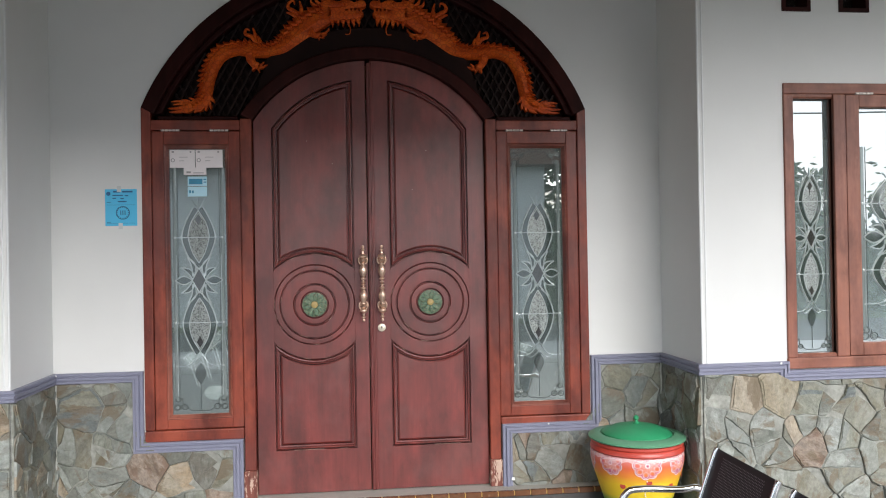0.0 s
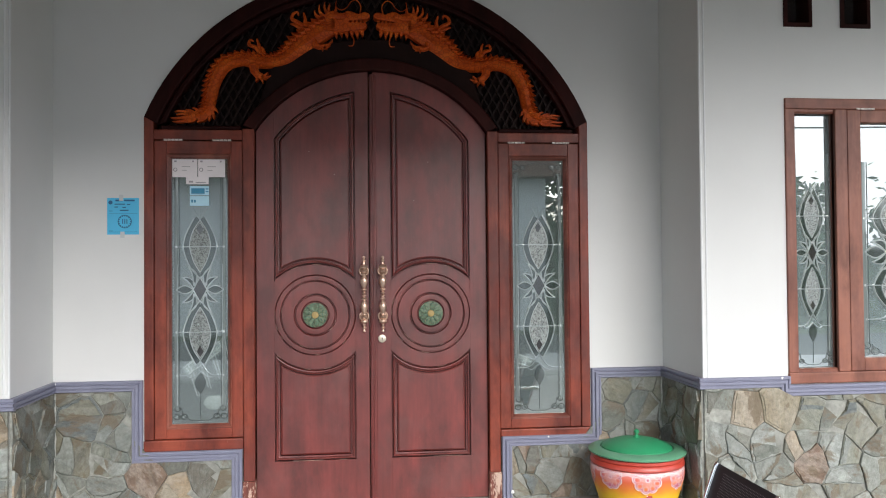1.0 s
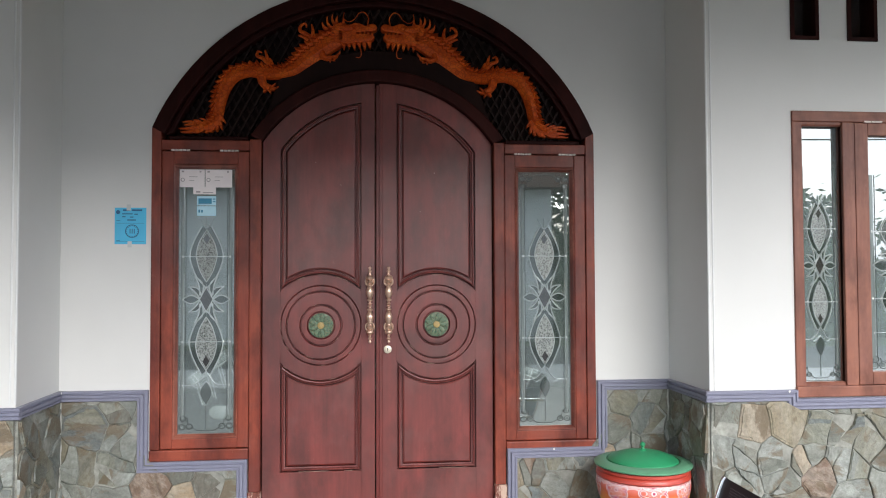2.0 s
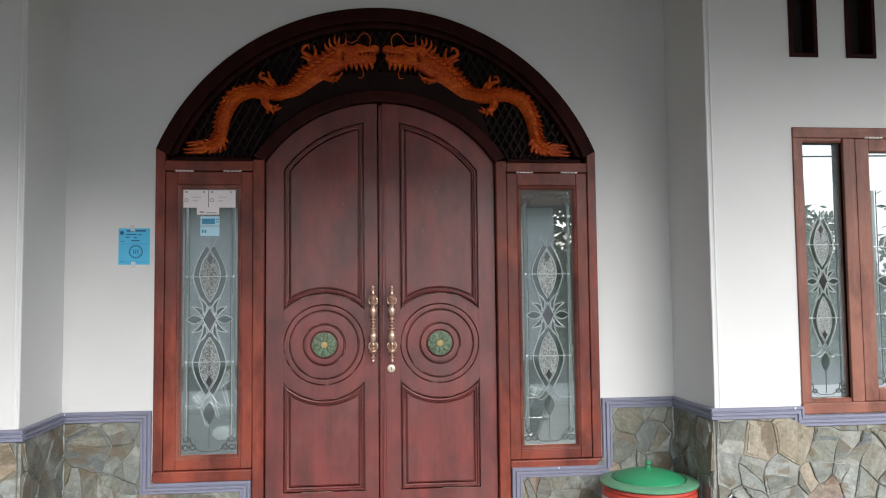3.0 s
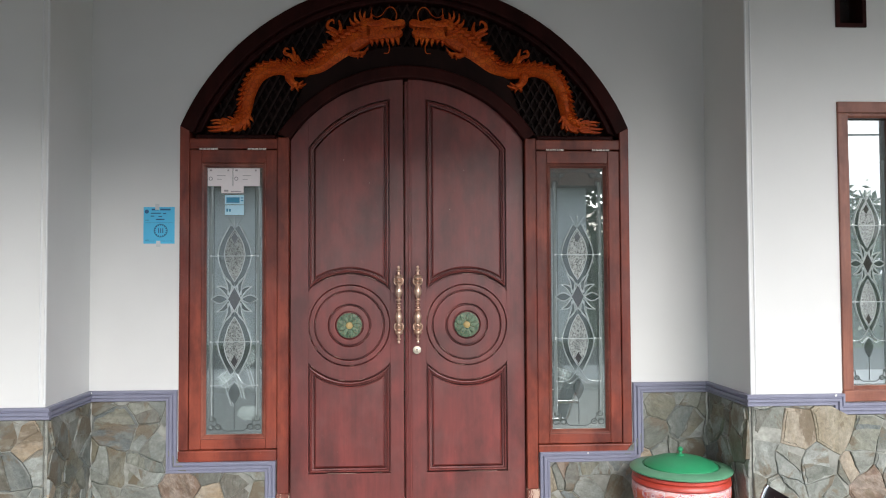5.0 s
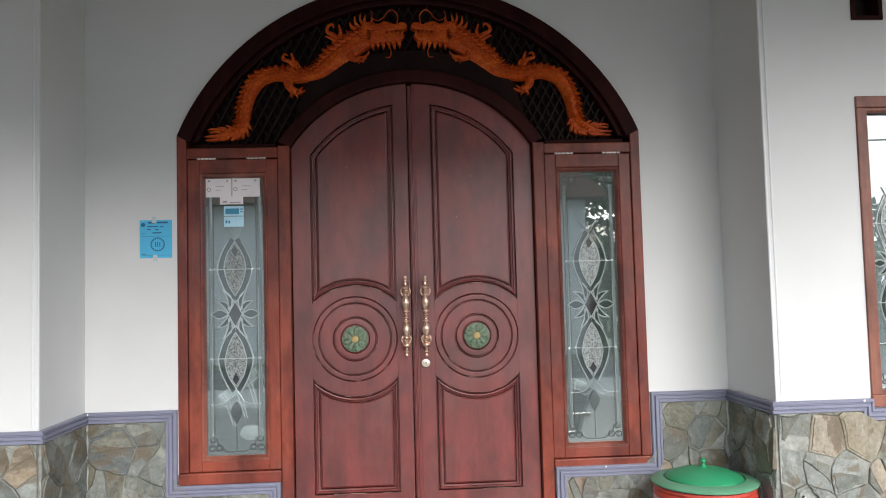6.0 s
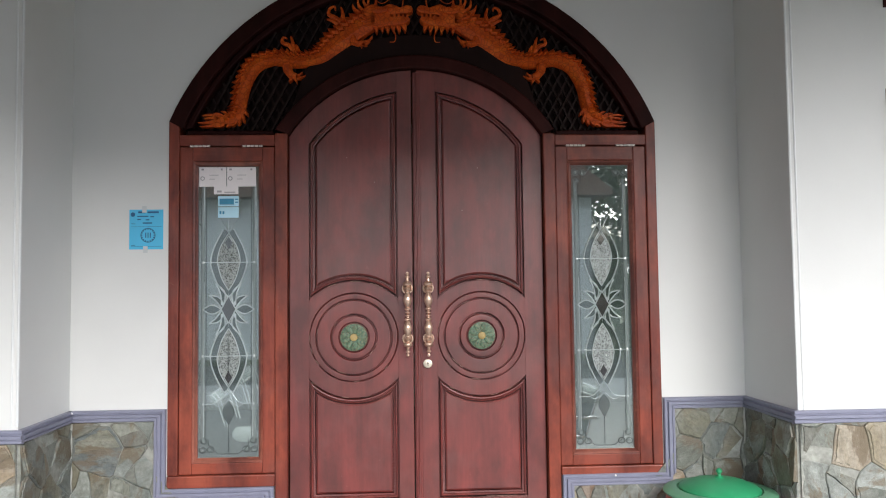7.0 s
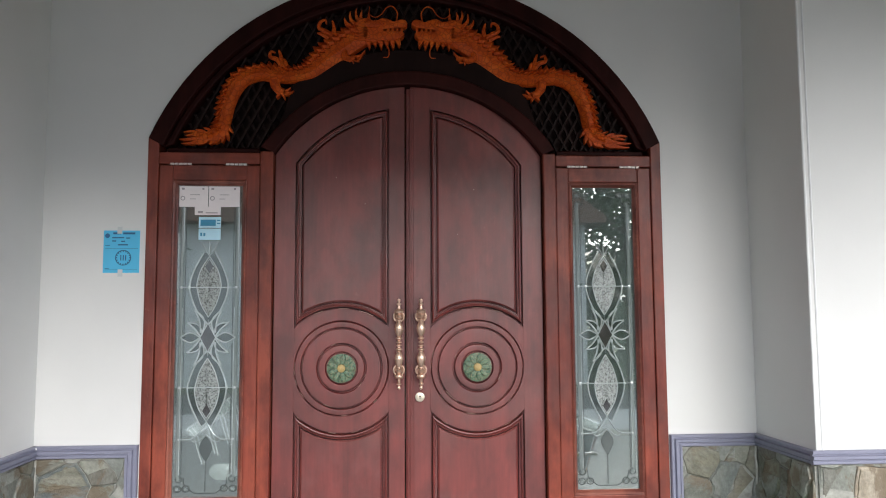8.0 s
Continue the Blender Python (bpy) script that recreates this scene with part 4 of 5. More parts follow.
    for s in (-1, 1):
        tail = spline([P(-s * 0.05, 0.245), P(s * 0.14, 0.212), P(s * 0.30, 0.190), P(s * 0.52, 0.181), P(s * 0.82, 0.181)], 4)
        strip(tail, 0.0048)
        strip(spline([P(s * 0.50, 0.183), P(s * 0.30, 0.172), P(0, 0.196)], 4), 0.0045)
        part("glass_stud", lathe([(0.0075, 0.0), (0.006, 0.004), (0.0, 0.005)], 10, centre=(cx + s * half * 0.82, y, z0 + 0.181 * h), axis="y"), BEVEL, parent, "", True)
        strip([P(s * 0.74, 0.07), P(s * 0.74, 0.94)], 0.003, "leading", LEADING, 0.003)
        strip([P(s * 0.85, 0.06), P(s * 0.85, 0.94)], half * 0.13, "border_strip", CORNER, 0.003)
        strip([P(s * 0.80, 0.07), P(s * 0.80, 0.60)], 0.0045)
        for f0, up in ((0.0, 1), (1.0, -1))[:2 if corner == "all" else 1]:
            for px, pz, r in ((0.81, 0.056, 0.085), (0.84, 0.026, 0.095), (0.58, 0.027, 0.095)):
                c = P(s * px, f0 + up * pz)
                loop = [(c[0] + half * r * math.cos(a) * 1.15, c[1] + half * r * math.sin(a)) for a in (2 * math.pi * k / 14 for k in range(14))]
                part("corner_scroll", sweep(loop, [(-0.0030, 0.0), (-0.0015, 0.003), (0.0015, 0.003), (0.0030, 0.0)], y, True), LEADING, parent)
                part("scroll_eye", prism([(c[0] + (x - c[0]) * 0.55, c[1] + (z - c[1]) * 0.55) for x, z in loop], y - 0.003, y), CORNER, parent)
            strip(spline([P(s * 0.66, f0 + up * 0.062), P(s * 0.62, f0 + up * 0.036), P(s * 0.40, f0 + up * 0.018), P(s * 0.28, f0 + up * 0.012), P(0, f0 + up * 0.012)], 4), 0.0042, "leading", LEADING, 0.003)
    drop = [(0.19 * math.sin(math.pi * t) * (0.75 + 0.5 * t), 0.110 + 0.080 * t) for t in (0, 0.1, 0.2, 0.3, 0.4, 0.5, 0.6, 0.7, 0.8, 0.9, 1)]
    band([P(-u, f) for u, f in drop], [P(u, f) for u, f in drop], "smoked_petal", RIBBON)
    strip([P(0, 0.018), P(0, 0.11)], 0.0035, "leading", LEADING, 0.003)


def hinge(parent, x0, x1, z, y):
    bm = bmesh.new()
    n = 5
    for k in range(n):
        a = x0 + (x1 - x0) * k / n
        b = a + (x1 - x0) / n * 0.80
        tube([(a, y, z), (b, y, z)], 0.0062, 8, bm)
    part("hinge", bm, STEEL, parent, "pale steel hinge knuckles")


def sidelight(s):
    x0, x1 = sorted((s * 0.781, s * 1.295))
    g0, g1 = sorted((s * 0.872, s * 1.201))
    z0, z1, gz0, gz1 = 0.430, 2.206, 0.512, 2.102
    w = thing("sidelight_window", (s * 1.035, 0.02, z0), "tall mahogany casement with bevelled patterned glass beside the door", "window", "pair of sidelights")
    f = 0.002
    for nm, b in (("stile", (x0, g0 - 0.024, z0, z1)), ("stile", (g1 + 0.024, x1, z0, z1))):
        part(nm, box(b[0], b[1], f, 0.05, b[2], b[3], 0.005, 2), FRAME, w)
    part("rail", box(g0 - 0.024, g1 + 0.024, f + 0.002, 0.05, z0, gz0 - 0.024, 0.004, 2), FRAME_X, w)
    part("rail", box(g0 - 0.024, g1 + 0.024, f + 0.002, 0.05, gz1 + 0.026, z1, 0.004, 2), FRAME_X, w)
    bead = [(g0, gz0), (g1, gz0), (g1, gz1), (g0, gz1)][::-1]
    part("glazing_bead", sweep(bead, [(0.0, -0.035), (0.0, -0.022), (0.006, -0.016), (0.012, -0.004), (0.020, 0.001), (0.025, -0.004), (0.025, -0.03)], f, True), BEADWOOD, w, "moulded glazing bead")
    pane = part("pane", box(g0 - 0.01, g1 + 0.01, 0.034, 0.040, gz0 - 0.01, gz1 + 0.01), GLASS, w, "hazed glass with leaded pattern")
    pane.visible_shadow = False
    glass_pattern(pane, (g0 + g1) / 2, gz0, gz1, (g1 - g0) / 2, 0.0335)
    for a, b in ((0.842, 0.954), (1.126, 1.237)):
        hinge(w, *sorted((s * a, s * b)), 2.209, -0.006)
    return w


for s in (-1, 1):
    sidelight(s)


# ---- window in the side wall ----
def wall_window():
    x0, x1, z0, z1 = WIN
    w = thing("window_1", ((x0 + x1) / 2, PIER, z0), "wide mahogany window with patterned reflecting glass", "window", kind="structure")
    f = PIER - 0.012
    for nm, a, b, c, d in (("window_frame", x0, x0 + 0.058, z0 + 0.062, z1 - 0.062), ("window_frame", x1 - 0.058, x1, z0 + 0.062, z1 - 0.062),
                           ("mullion", 2.642, 2.716, z0 + 0.062, z1 - 0.062), ("mullion", 3.324, 3.398, z0 + 0.062, z1 - 0.062)):
        part(nm, box(a, b, f, PIER + 0.12, c, d, 0.005, 2), WINDOW, w)
    part("window_frame", box(x0, x1, f, PIER + 0.12, z1 - 0.062, z1, 0.005, 2), WINDOW_X, w)
    part("window_sill", box(x0 - 0.002, x1 + 0.002, f - 0.006, PIER + 0.12, z0, z0 + 0.062, 0.006, 2), WINDOW_X, w)
    for a, b in ((2.398, 2.642), (3.398, 3.642)):
        bead = [(a, z0 + 0.084), (b, z0 + 0.084), (b, 2.302), (a, 2.302)][::-1]
        part("glazing_bead", sweep(bead, [(0.0, -0.04), (0.0, -0.02), (0.010, -0.012), (0.024, -0.012), (0.024, -0.04)], f, True), WINDOW, w)
        p = part("pane", box(a - 0.01, b + 0.01, PIER + 0.045, PIER + 0.051, z0 + 0.07, 2.31), GLASS_R, w, "reflecting glass with leaded pattern")
        p.visible_shadow = False
        glass_pattern(p, (a + b) / 2, z0 + 0.085, 2.15, (b - a) / 2, PIER + 0.0445, "foot")
    sash = part("sash", box(2.720, 2.802, f + 0.004, PIER + 0.06, z0 + 0.064, z1 - 0.064, 0.004, 2), WINDOW, w, "hinged middle casement")
    part("sash_stile", box(3.238, 3.320, f + 0.004, PIER + 0.06, z0 + 0.064, z1 - 0.064, 0.004, 2), WINDOW, sash)
    part("sash_rail", box(2.802, 3.238, f + 0.004, PIER + 0.06, z0 + 0.064, 0.894, 0.004, 2), WINDOW_X, sash)
    part("sash_rail", box(2.802, 3.238, f + 0.004, PIER + 0.06, 2.252, z1 - 0.064, 0.004, 2), WINDOW_X, sash)
    p = part("pane", box(2.795, 3.245, PIER + 0.030, PIER + 0.036, 0.885, 2.26), GLASS_R, w, "reflecting glass with leaded pattern")
    p.visible_shadow = False
    glass_pattern(p, 3.02, 0.894, 2.10, 0.218, PIER + 0.0295, "foot")
    for a in (2.775, 3.155):
        hinge(w, a, a + 0.112, z1 - 0.060, f - 0.004)


wall_window()

for k, (x0, x1, z0, z1) in enumerate(VENTS):
    v = thing("window_%d" % (k + 2), ((x0 + x1) / 2, PIER, z0), "narrow dark wooden vent slot high in the wall", "vent window", "vent slots", "structure")
    fr = [(x0, z0), (x1, z0), (x1, z1), (x0, z1)][::-1]
    part("window_frame", sweep(fr, [(0.0, 0.010), (-0.022, 0.010), (-0.022, -0.14), (0.0, -0.14), (0.0, 0.010)], PIER, True), ARCH, v)
    part("pane", box(x0 + 0.02, x1 - 0.02, PIER + 0.11, PIER + 0.115, z0 + 0.02, z1 - 0.02), DIAMOND, v, "dark glass")
    part("vent_catch", box(x0 + 0.03, x0 + 0.058, PIER + 0.092, PIER + 0.109, z0 + 0.11, z0 + 0.18, 0.006, 2), STEEL, v, "pale catch")


# ---- step and nosing ----
step = tagged(part("step_threshold", box(RECESS_L, RECESS_R, -0.100, 0.34, PORCH, 0.0), STEP), "grey cement door step across the recess", "step", kind="structure")
part("nosing_bed", box(RECESS_L, RECESS_R, -0.128, -0.101, -0.024, 0.000), NOSING_LINE, step)
xx = RECESS_L + 0.004
while xx < RECESS_R - 0.02:
    bm_w = min(0.100, RECESS_R - 0.004 - xx)
    part("nosing_tile", box(xx, xx + bm_w - 0.007, -0.134, -0.106, -0.028, 0.004, 0.003), NOSING, step)
    xx += 0.100
part("riser", box(RECESS_L, RECESS_R, -0.112, -0.101, PORCH, -0.029), FLOOR_TILE, step, "dark tiled riser")


# ---- flecks of paint ----
for x, y, z, r in ((0.845, -0.034, 0.045, 0.011), (1.075, -0.030, 0.378, 0.006), (2.285, PIER - 0.030, 0.795, 0.007), (-1.862 + 0.02, -0.034, 0.775, 0.006)):
    bm = lathe([(r, 0.0), (r * 0.7, 0.0015), (0.0, 0.002)], 9, centre=(x, y, z), axis="y")
    for v in bm.verts:
        v.co.z += 0.35 * r * math.sin(v.co.x * 900)
    tagged(part("paint_fleck", bm, BEAD), "small splash of white paint on the moulding", "paint fleck", "paint flecks")


# ---- papers ----
def sheet(bm, x0, x1, z0, z1, y, thick=0.0008):
    return box(x0, x1, y - thick, y, z0, z1, bm=bm)


notice = thing("notice", (-1.47, 0, 1.645), "blue printed notice taped to the white wall", "paper notice")
part("paper", sheet(None, -1.562, -1.381, 1.645, 1.862, -0.002), BLUE_PAPER, notice)
bm = bmesh.new()
for x0, x1, z, h in ((-1.515, -1.475, 1.842, 0.010), (-1.465, -1.405, 1.842, 0.010), (-1.520, -1.46, 1.822, 0.006), (-1.45, -1.43, 1.820, 0.006), (-1.520, -1.50, 1.805, 0.006), (-1.475, -1.455, 1.803, 0.006),
                     (-1.49, -1.44, 1.785, 0.007), (-1.552, -1.53, 1.783, 0.003), (-1.552, -1.53, 1.665, 0.003), (-1.552, -1.39, 1.768, 0.0015), (-1.552, -1.39, 1.660, 0.0015)):
    sheet(bm, x0, x1, z, z + h, -0.0032)
tagged(part("print_lines", bm, BLUE_INK, notice), kind="stuff")
bm = sweep(arc(-1.462, 1.722, 0.040, 0, 360, 28)[:-1], [(0, 0), (0, 0.0006), (0.004, 0.0006), (0.004, 0)], -0.003, True)
for k in range(16):
    a = radians(22.5 * k)
    c = (-1.462 + 0.033 * math.cos(a), 1.722 + 0.033 * math.sin(a))
    sheet(bm, c[0] - 0.003, c[0] + 0.003, c[1] - 0.003, c[1] + 0.003, -0.0032)
for k in (-1, 0, 1):
    sheet(bm, -1.464 + 0.012 * k, -1.459 + 0.012 * k, 1.708, 1.736, -0.0032)
part("stamp", bm, BLUE_INK, notice, "round stamp")
part("seal", lathe([(0.012, 0.0), (0.012, 0.0008), (0.0, 0.0008)], 18, centre=(-1.543, -0.003, 1.835), axis="y"), BLUE_INK, notice)
for x, z in ((-1.482, 1.857), (-1.475, 1.638)):
    part("tape", box(x - 0.012, x + 0.012, -0.0045, -0.0036, z - 0.012, z + 0.024, 0), TAPE, notice)

gy = 0.0285
st = thing("label_sheet", (-1.04, gy, 1.947), "white printed label sheets stuck on the sidelight glass", "paper label")
for a, b in ((-1.197, -1.050), (-1.046, -0.888)):
    part("sheet", sheet(None, a, b, 1.990, 2.098, gy), WHITE_PAPER, st)
    bm = bmesh.new()
    sheet(bm, a + 0.012, a + 0.026, 2.080, 2.090, gy - 0.001)
    sheet(bm, b - 0.03, b - 0.02, 2.080, 2.090, gy - 0.001)
    sheet(bm, a + 0.055, a + 0.105, 2.052, 2.055, gy - 0.001)
    sheet(bm, a + 0.055, a + 0.085, 2.030, 2.033, gy - 0.001)
    sweep(arc(a + 0.018, 2.035, 0.012, 0, 360, 14)[:-1], [(0, 0), (0, 0.0008), (0.004, 0.0008), (0.004, 0)], gy - 0.001, True, bm)
    tagged(part("print_bars", bm, GREY_INK, st), kind="stuff")
part("sheet", sheet(None, -1.117, -0.984, 1.947, 1.992, gy - 0.001), WHITE_PAPER, st)
bm = sheet(None, -1.10, -1.075, 1.957, 1.968, gy - 0.002)
sheet(bm, -1.06, -1.0, 1.956, 1.961, gy - 0.002)
tagged(part("print_bars", bm, GREY_INK, st), kind="stuff")
for z0, z1, inked in ((1.880, 1.937, True), (1.817, 1.876, False)):
    k = thing("sticker", (-1.038, gy, z0), "small pale blue sticker on the sidelight glass", "sticker", "blue stickers")
    part("sheet", sheet(None, -1.095, -0.982, z0, z1, gy), STICKER, k)
    bm = bmesh.new()
    if inked:
        sheet(bm, -1.086, -1.008, z0 + 0.010, z1 - 0.014, gy - 0.001)
        sheet(bm, -1.002, -0.986, z0 + 0.020, z0 + 0.026, gy - 0.001)
        sheet(bm, -1.002, -0.986, z0 + 0.036, z0 + 0.042, gy - 0.001)
    else:
        sheet(bm, -1.086, -1.076, z0 + 0.020, z0 + 0.038, gy - 0.001)
        sheet(bm, -1.070, -1.060, z0 + 0.020, z0 + 0.036, gy - 0.001)
    tagged(part("print_bars", bm, STICKER_INK, k), kind="stuff")


# ---- rolled sheet behind the glass ----
def bundle(x0, z0, x1, z1, strings, label):
    b = thing("rolled_sheet", ((x0 + x1) / 2, 0.07, min(z0, z1)), label, "rolled sheet", "rolled sheets behind the sidelights")
    part("roll", tube([(x0, 0.074, z0), ((x0 + x1) / 2, 0.074, (z0 + z1) / 2), (x1, 0.074, z1)], 0.026, 14), CLOTH, b, "", True)
    d = Vector((x1 - x0, z1 - z0)).normalized()
    n = Vector((-d.y, d.x))
    for e in (-1, 1):
        part("edge", tube([(x0 + n.x * 0.025 * e, 0.056, z0 + n.y * 0.025 * e), (x1 + n.x * 0.025 * e, 0.056, z1 + n.y * 0.025 * e)], 0.0048, 6), STRING, b)
    for k in range(strings):
        t = 0.06 + 0.30 * k
        x, z = x0 + (x1 - x0) * t, z0 + (z1 - z0) * t
        for o in (0.0, 0.019):
            c = Vector((x, z)) + d * o
            part("string", tube([(p[0], 0.046, p[1]) for p in spline([tuple(c + n * 0.030), tuple(c + n * 0.012), tuple(c - n * 0.026), (c.x + 0.035, c.y - 0.085), (c.x + 0.058, c.y - 0.155 - o)], 5)], 0.0036, 6), STRING, b)
    return b


bundle(-1.128, 0.822, -0.912, 0.982, 4, "rolled translucent plastic sheet tied with string behind the glass")
bm = lathe([(0.0, -0.05), (0.045, -0.045), (0.072, -0.02), (0.07, 0.01), (0.045, 0.035), (0.0, 0.04)], 20, axis="z")
bmesh.ops.scale(bm, vec=(1, 0.35, 1), verts=bm.verts[:])
bmesh.ops.translate(bm, vec=(-0.955, 0.072, 0.635), verts=bm.verts[:])
tagged(part("plastic_bag", bm, CLOTH, smooth=True), "crumpled translucent plastic bag behind the sidelight glass", "plastic bag")
bundle(0.880, 0.865, 0.990, 0.825, 0, "short white rolled sheet behind the glass")


# ---- painted pot with lid ----
def pot_body_r(z):
    """Radius of the pot at height z above its foot."""
    pts = [(0.0, 0.150), (0.06, 0.165), (0.17, 0.196), (0.27, 0.228), (0.36, 0.256), (0.42, 0.268), (0.455, 0.266), (0.475, 0.258), (0.49, 0.246)]
    for (a, ra), (b, rb2) in zip(pts, pts[1:]):
        if z <= b:
            return ra + (rb2 - ra) * (z - a) / (b - a)
    return pts[-1][1]


def pot():
    P = Matrix.Translation((1.526, -0.336, PORCH - 0.0)) @ Matrix.Diagonal((1, 1, 0.98, 1))
    p = thing("lidded_pot", P, "painted pink, orange and yellow pot with lace flowers and green lid", "pot")
    one = Matrix.Identity(4)
    prof = [(0.0, 0.0), (0.145, 0.0)] + [(pot_body_r(z), z) for z in np.linspace(0.004, 0.47, 26)]
    part("body", lathe(prof, 56), POT, p, "", True).matrix_parent_inverse = one
    part("rim", lathe([(0.250, 0.462), (0.262, 0.466), (0.270, 0.476), (0.268, 0.490), (0.260, 0.500), (0.266, 0.510), (0.264, 0.524), (0.250, 0.528), (0.235, 0.50)], 56), RIM_RED, p, "glossy red rim", True).matrix_parent_inverse = one
    lid = part("lid", lathe([(0.0, 0.530), (0.268, 0.530), (0.278, 0.534), (0.280, 0.542), (0.272, 0.548), (0.232, 0.556), (0.212, 0.559), (0.208, 0.550), (0.200, 0.550)], 56), LID_RIM, p, "green enamel lid", True)
    lid.matrix_parent_inverse = one
    dome = part("lid_dome", lathe([(0.202, 0.548), (0.200, 0.562), (0.185, 0.573), (0.14, 0.592), (0.08, 0.606), (0.03, 0.612), (0.0, 0.613)], 56), LID_GREEN, lid, "brighter green raised middle", True)
    bm = lathe([(0.024, 0.611), (0.020, 0.617), (0.011, 0.621), (0.009, 0.634), (0.016, 0.642), (0.015, 0.652), (0.007, 0.660), (0.0, 0.662)], 18)
    part("knob", bm, LID_GREEN, lid, "", True)

    def on(u, z, out=0.002):
        r = pot_body_r(z) + out
        return Vector((r * math.cos(u), r * math.sin(u), z))

    def loop(bm, pts, w, out):
        """A flat closed ribbon on the pot's skin; pts of (angle, height)."""
        n = len(pts)
        cu, cv = sum(p[0] for p in pts) / n, sum(p[1] for p in pts) / n
        rows = [[bm.verts.new(on(cu + (a - cu) * f, min(cv + (z - cv) * f, 0.464), out)) for a, z in pts] for f in (1.0, 1.0 - w)]
        for k in range(n):
            bm.faces.new((rows[0][k], rows[0][(k + 1) % n], rows[1][(k + 1) % n], rows[1][k]))

    def motif(u0, zc, r):
        R = pot_body_r(zc)

        def ellipse(ang, dist, a, b, n=18):
            out = []
            for k in range(n):
                t = 2 * math.pi * k / n
                x, z = dist + a * math.cos(t), b * math.sin(t)
                out.append((u0 + (x * math.cos(ang) - z * math.sin(ang)) / R, zc + x * math.sin(ang) + z * math.cos(ang)))
            return out
        bm = bmesh.new()
        pts = []
        for k in range(72):
            a = 2 * math.pi * k / 72
            ra = r * (0.84 + 0.16 * abs(math.sin(a * 4.5)) ** 0.6)
            pts.append((u0 + ra * math.cos(a) / R, zc + ra * math.sin(a)))
        loop(bm, pts, 0.999, 0.0012)
        base = part("lace_flower", bm, LACE_PINK, p)
        base.matrix_parent_inverse = one
        bm = bmesh.new()
        loop(bm, pts, 0.06, 0.0030)
        for k in range(9):
            a = 2 * math.pi * (k + 0.5) / 9
            loop(bm, ellipse(a, r * 0.66, r * 0.23, r * 0.19), 0.20, 0.0030)
            loop(bm, ellipse(a, r * 0.34, r * 0.11, r * 0.085, 12), 0.28, 0.0030)
        loop(bm, ellipse(0, 0, r * 0.18, r * 0.18), 0.45, 0.0030)
        part("lace_lines", bm, LACE, base).matrix_parent_inverse = one

    for k in range(8):
        motif(radians(-98 + 45 * k), 0.432, 0.084 if k % 2 == 0 else 0.074)
    bm = bmesh.new()
    n = 96
    rows = [[bm.verts.new(on(2 * math.pi * k / n, z + 0.004 * math.sin(k * 1.9), 0.001)) for k in range(n)] for z in (0.446, 0.466)]
    for k in range(n):
        bm.faces.new((rows[0][k], rows[0][(k + 1) % n], rows[1][(k + 1) % n], rows[1][k]))
    part("lace_band", bm, LACE_PALE, p).matrix_parent_inverse = one
    for k in range(9):
        bm = lathe([(0.0045, 0.0), (0.003, 0.002), (0.0, 0.0025)], 8, axis="y")
        u = radians(-98) + 0.03 * math.sin(k * 0.8)
        q = on(u, 0.338 - 0.013 * k, 0.0)
        bmesh.ops.transform(bm, matrix=Matrix.Translation(q) @ Matrix.Rotation(u + math.pi / 2, 4, "Z"), verts=bm.verts[:])
        part("lace_dot", bm, LACE, p, "", True).matrix_parent_inverse = one
    for k in range(5):
        u = radians(-130 + 35 * k)
        bm = lathe([(0.017, 0.0), (0.015, 0.002), (0.0, 0.003)], 12, axis="y")
        q = on(u, 0.30 + 0.03 * (k % 2), 0.0)
        bmesh.ops.transform(bm, matrix=Matrix.Translation(q) @ Matrix.Rotation(u + math.pi / 2, 4, "Z"), verts=bm.verts[:])
        part("painted_berry", bm, RIM_RED, p, "", True).matrix_parent_inverse = one


pot()


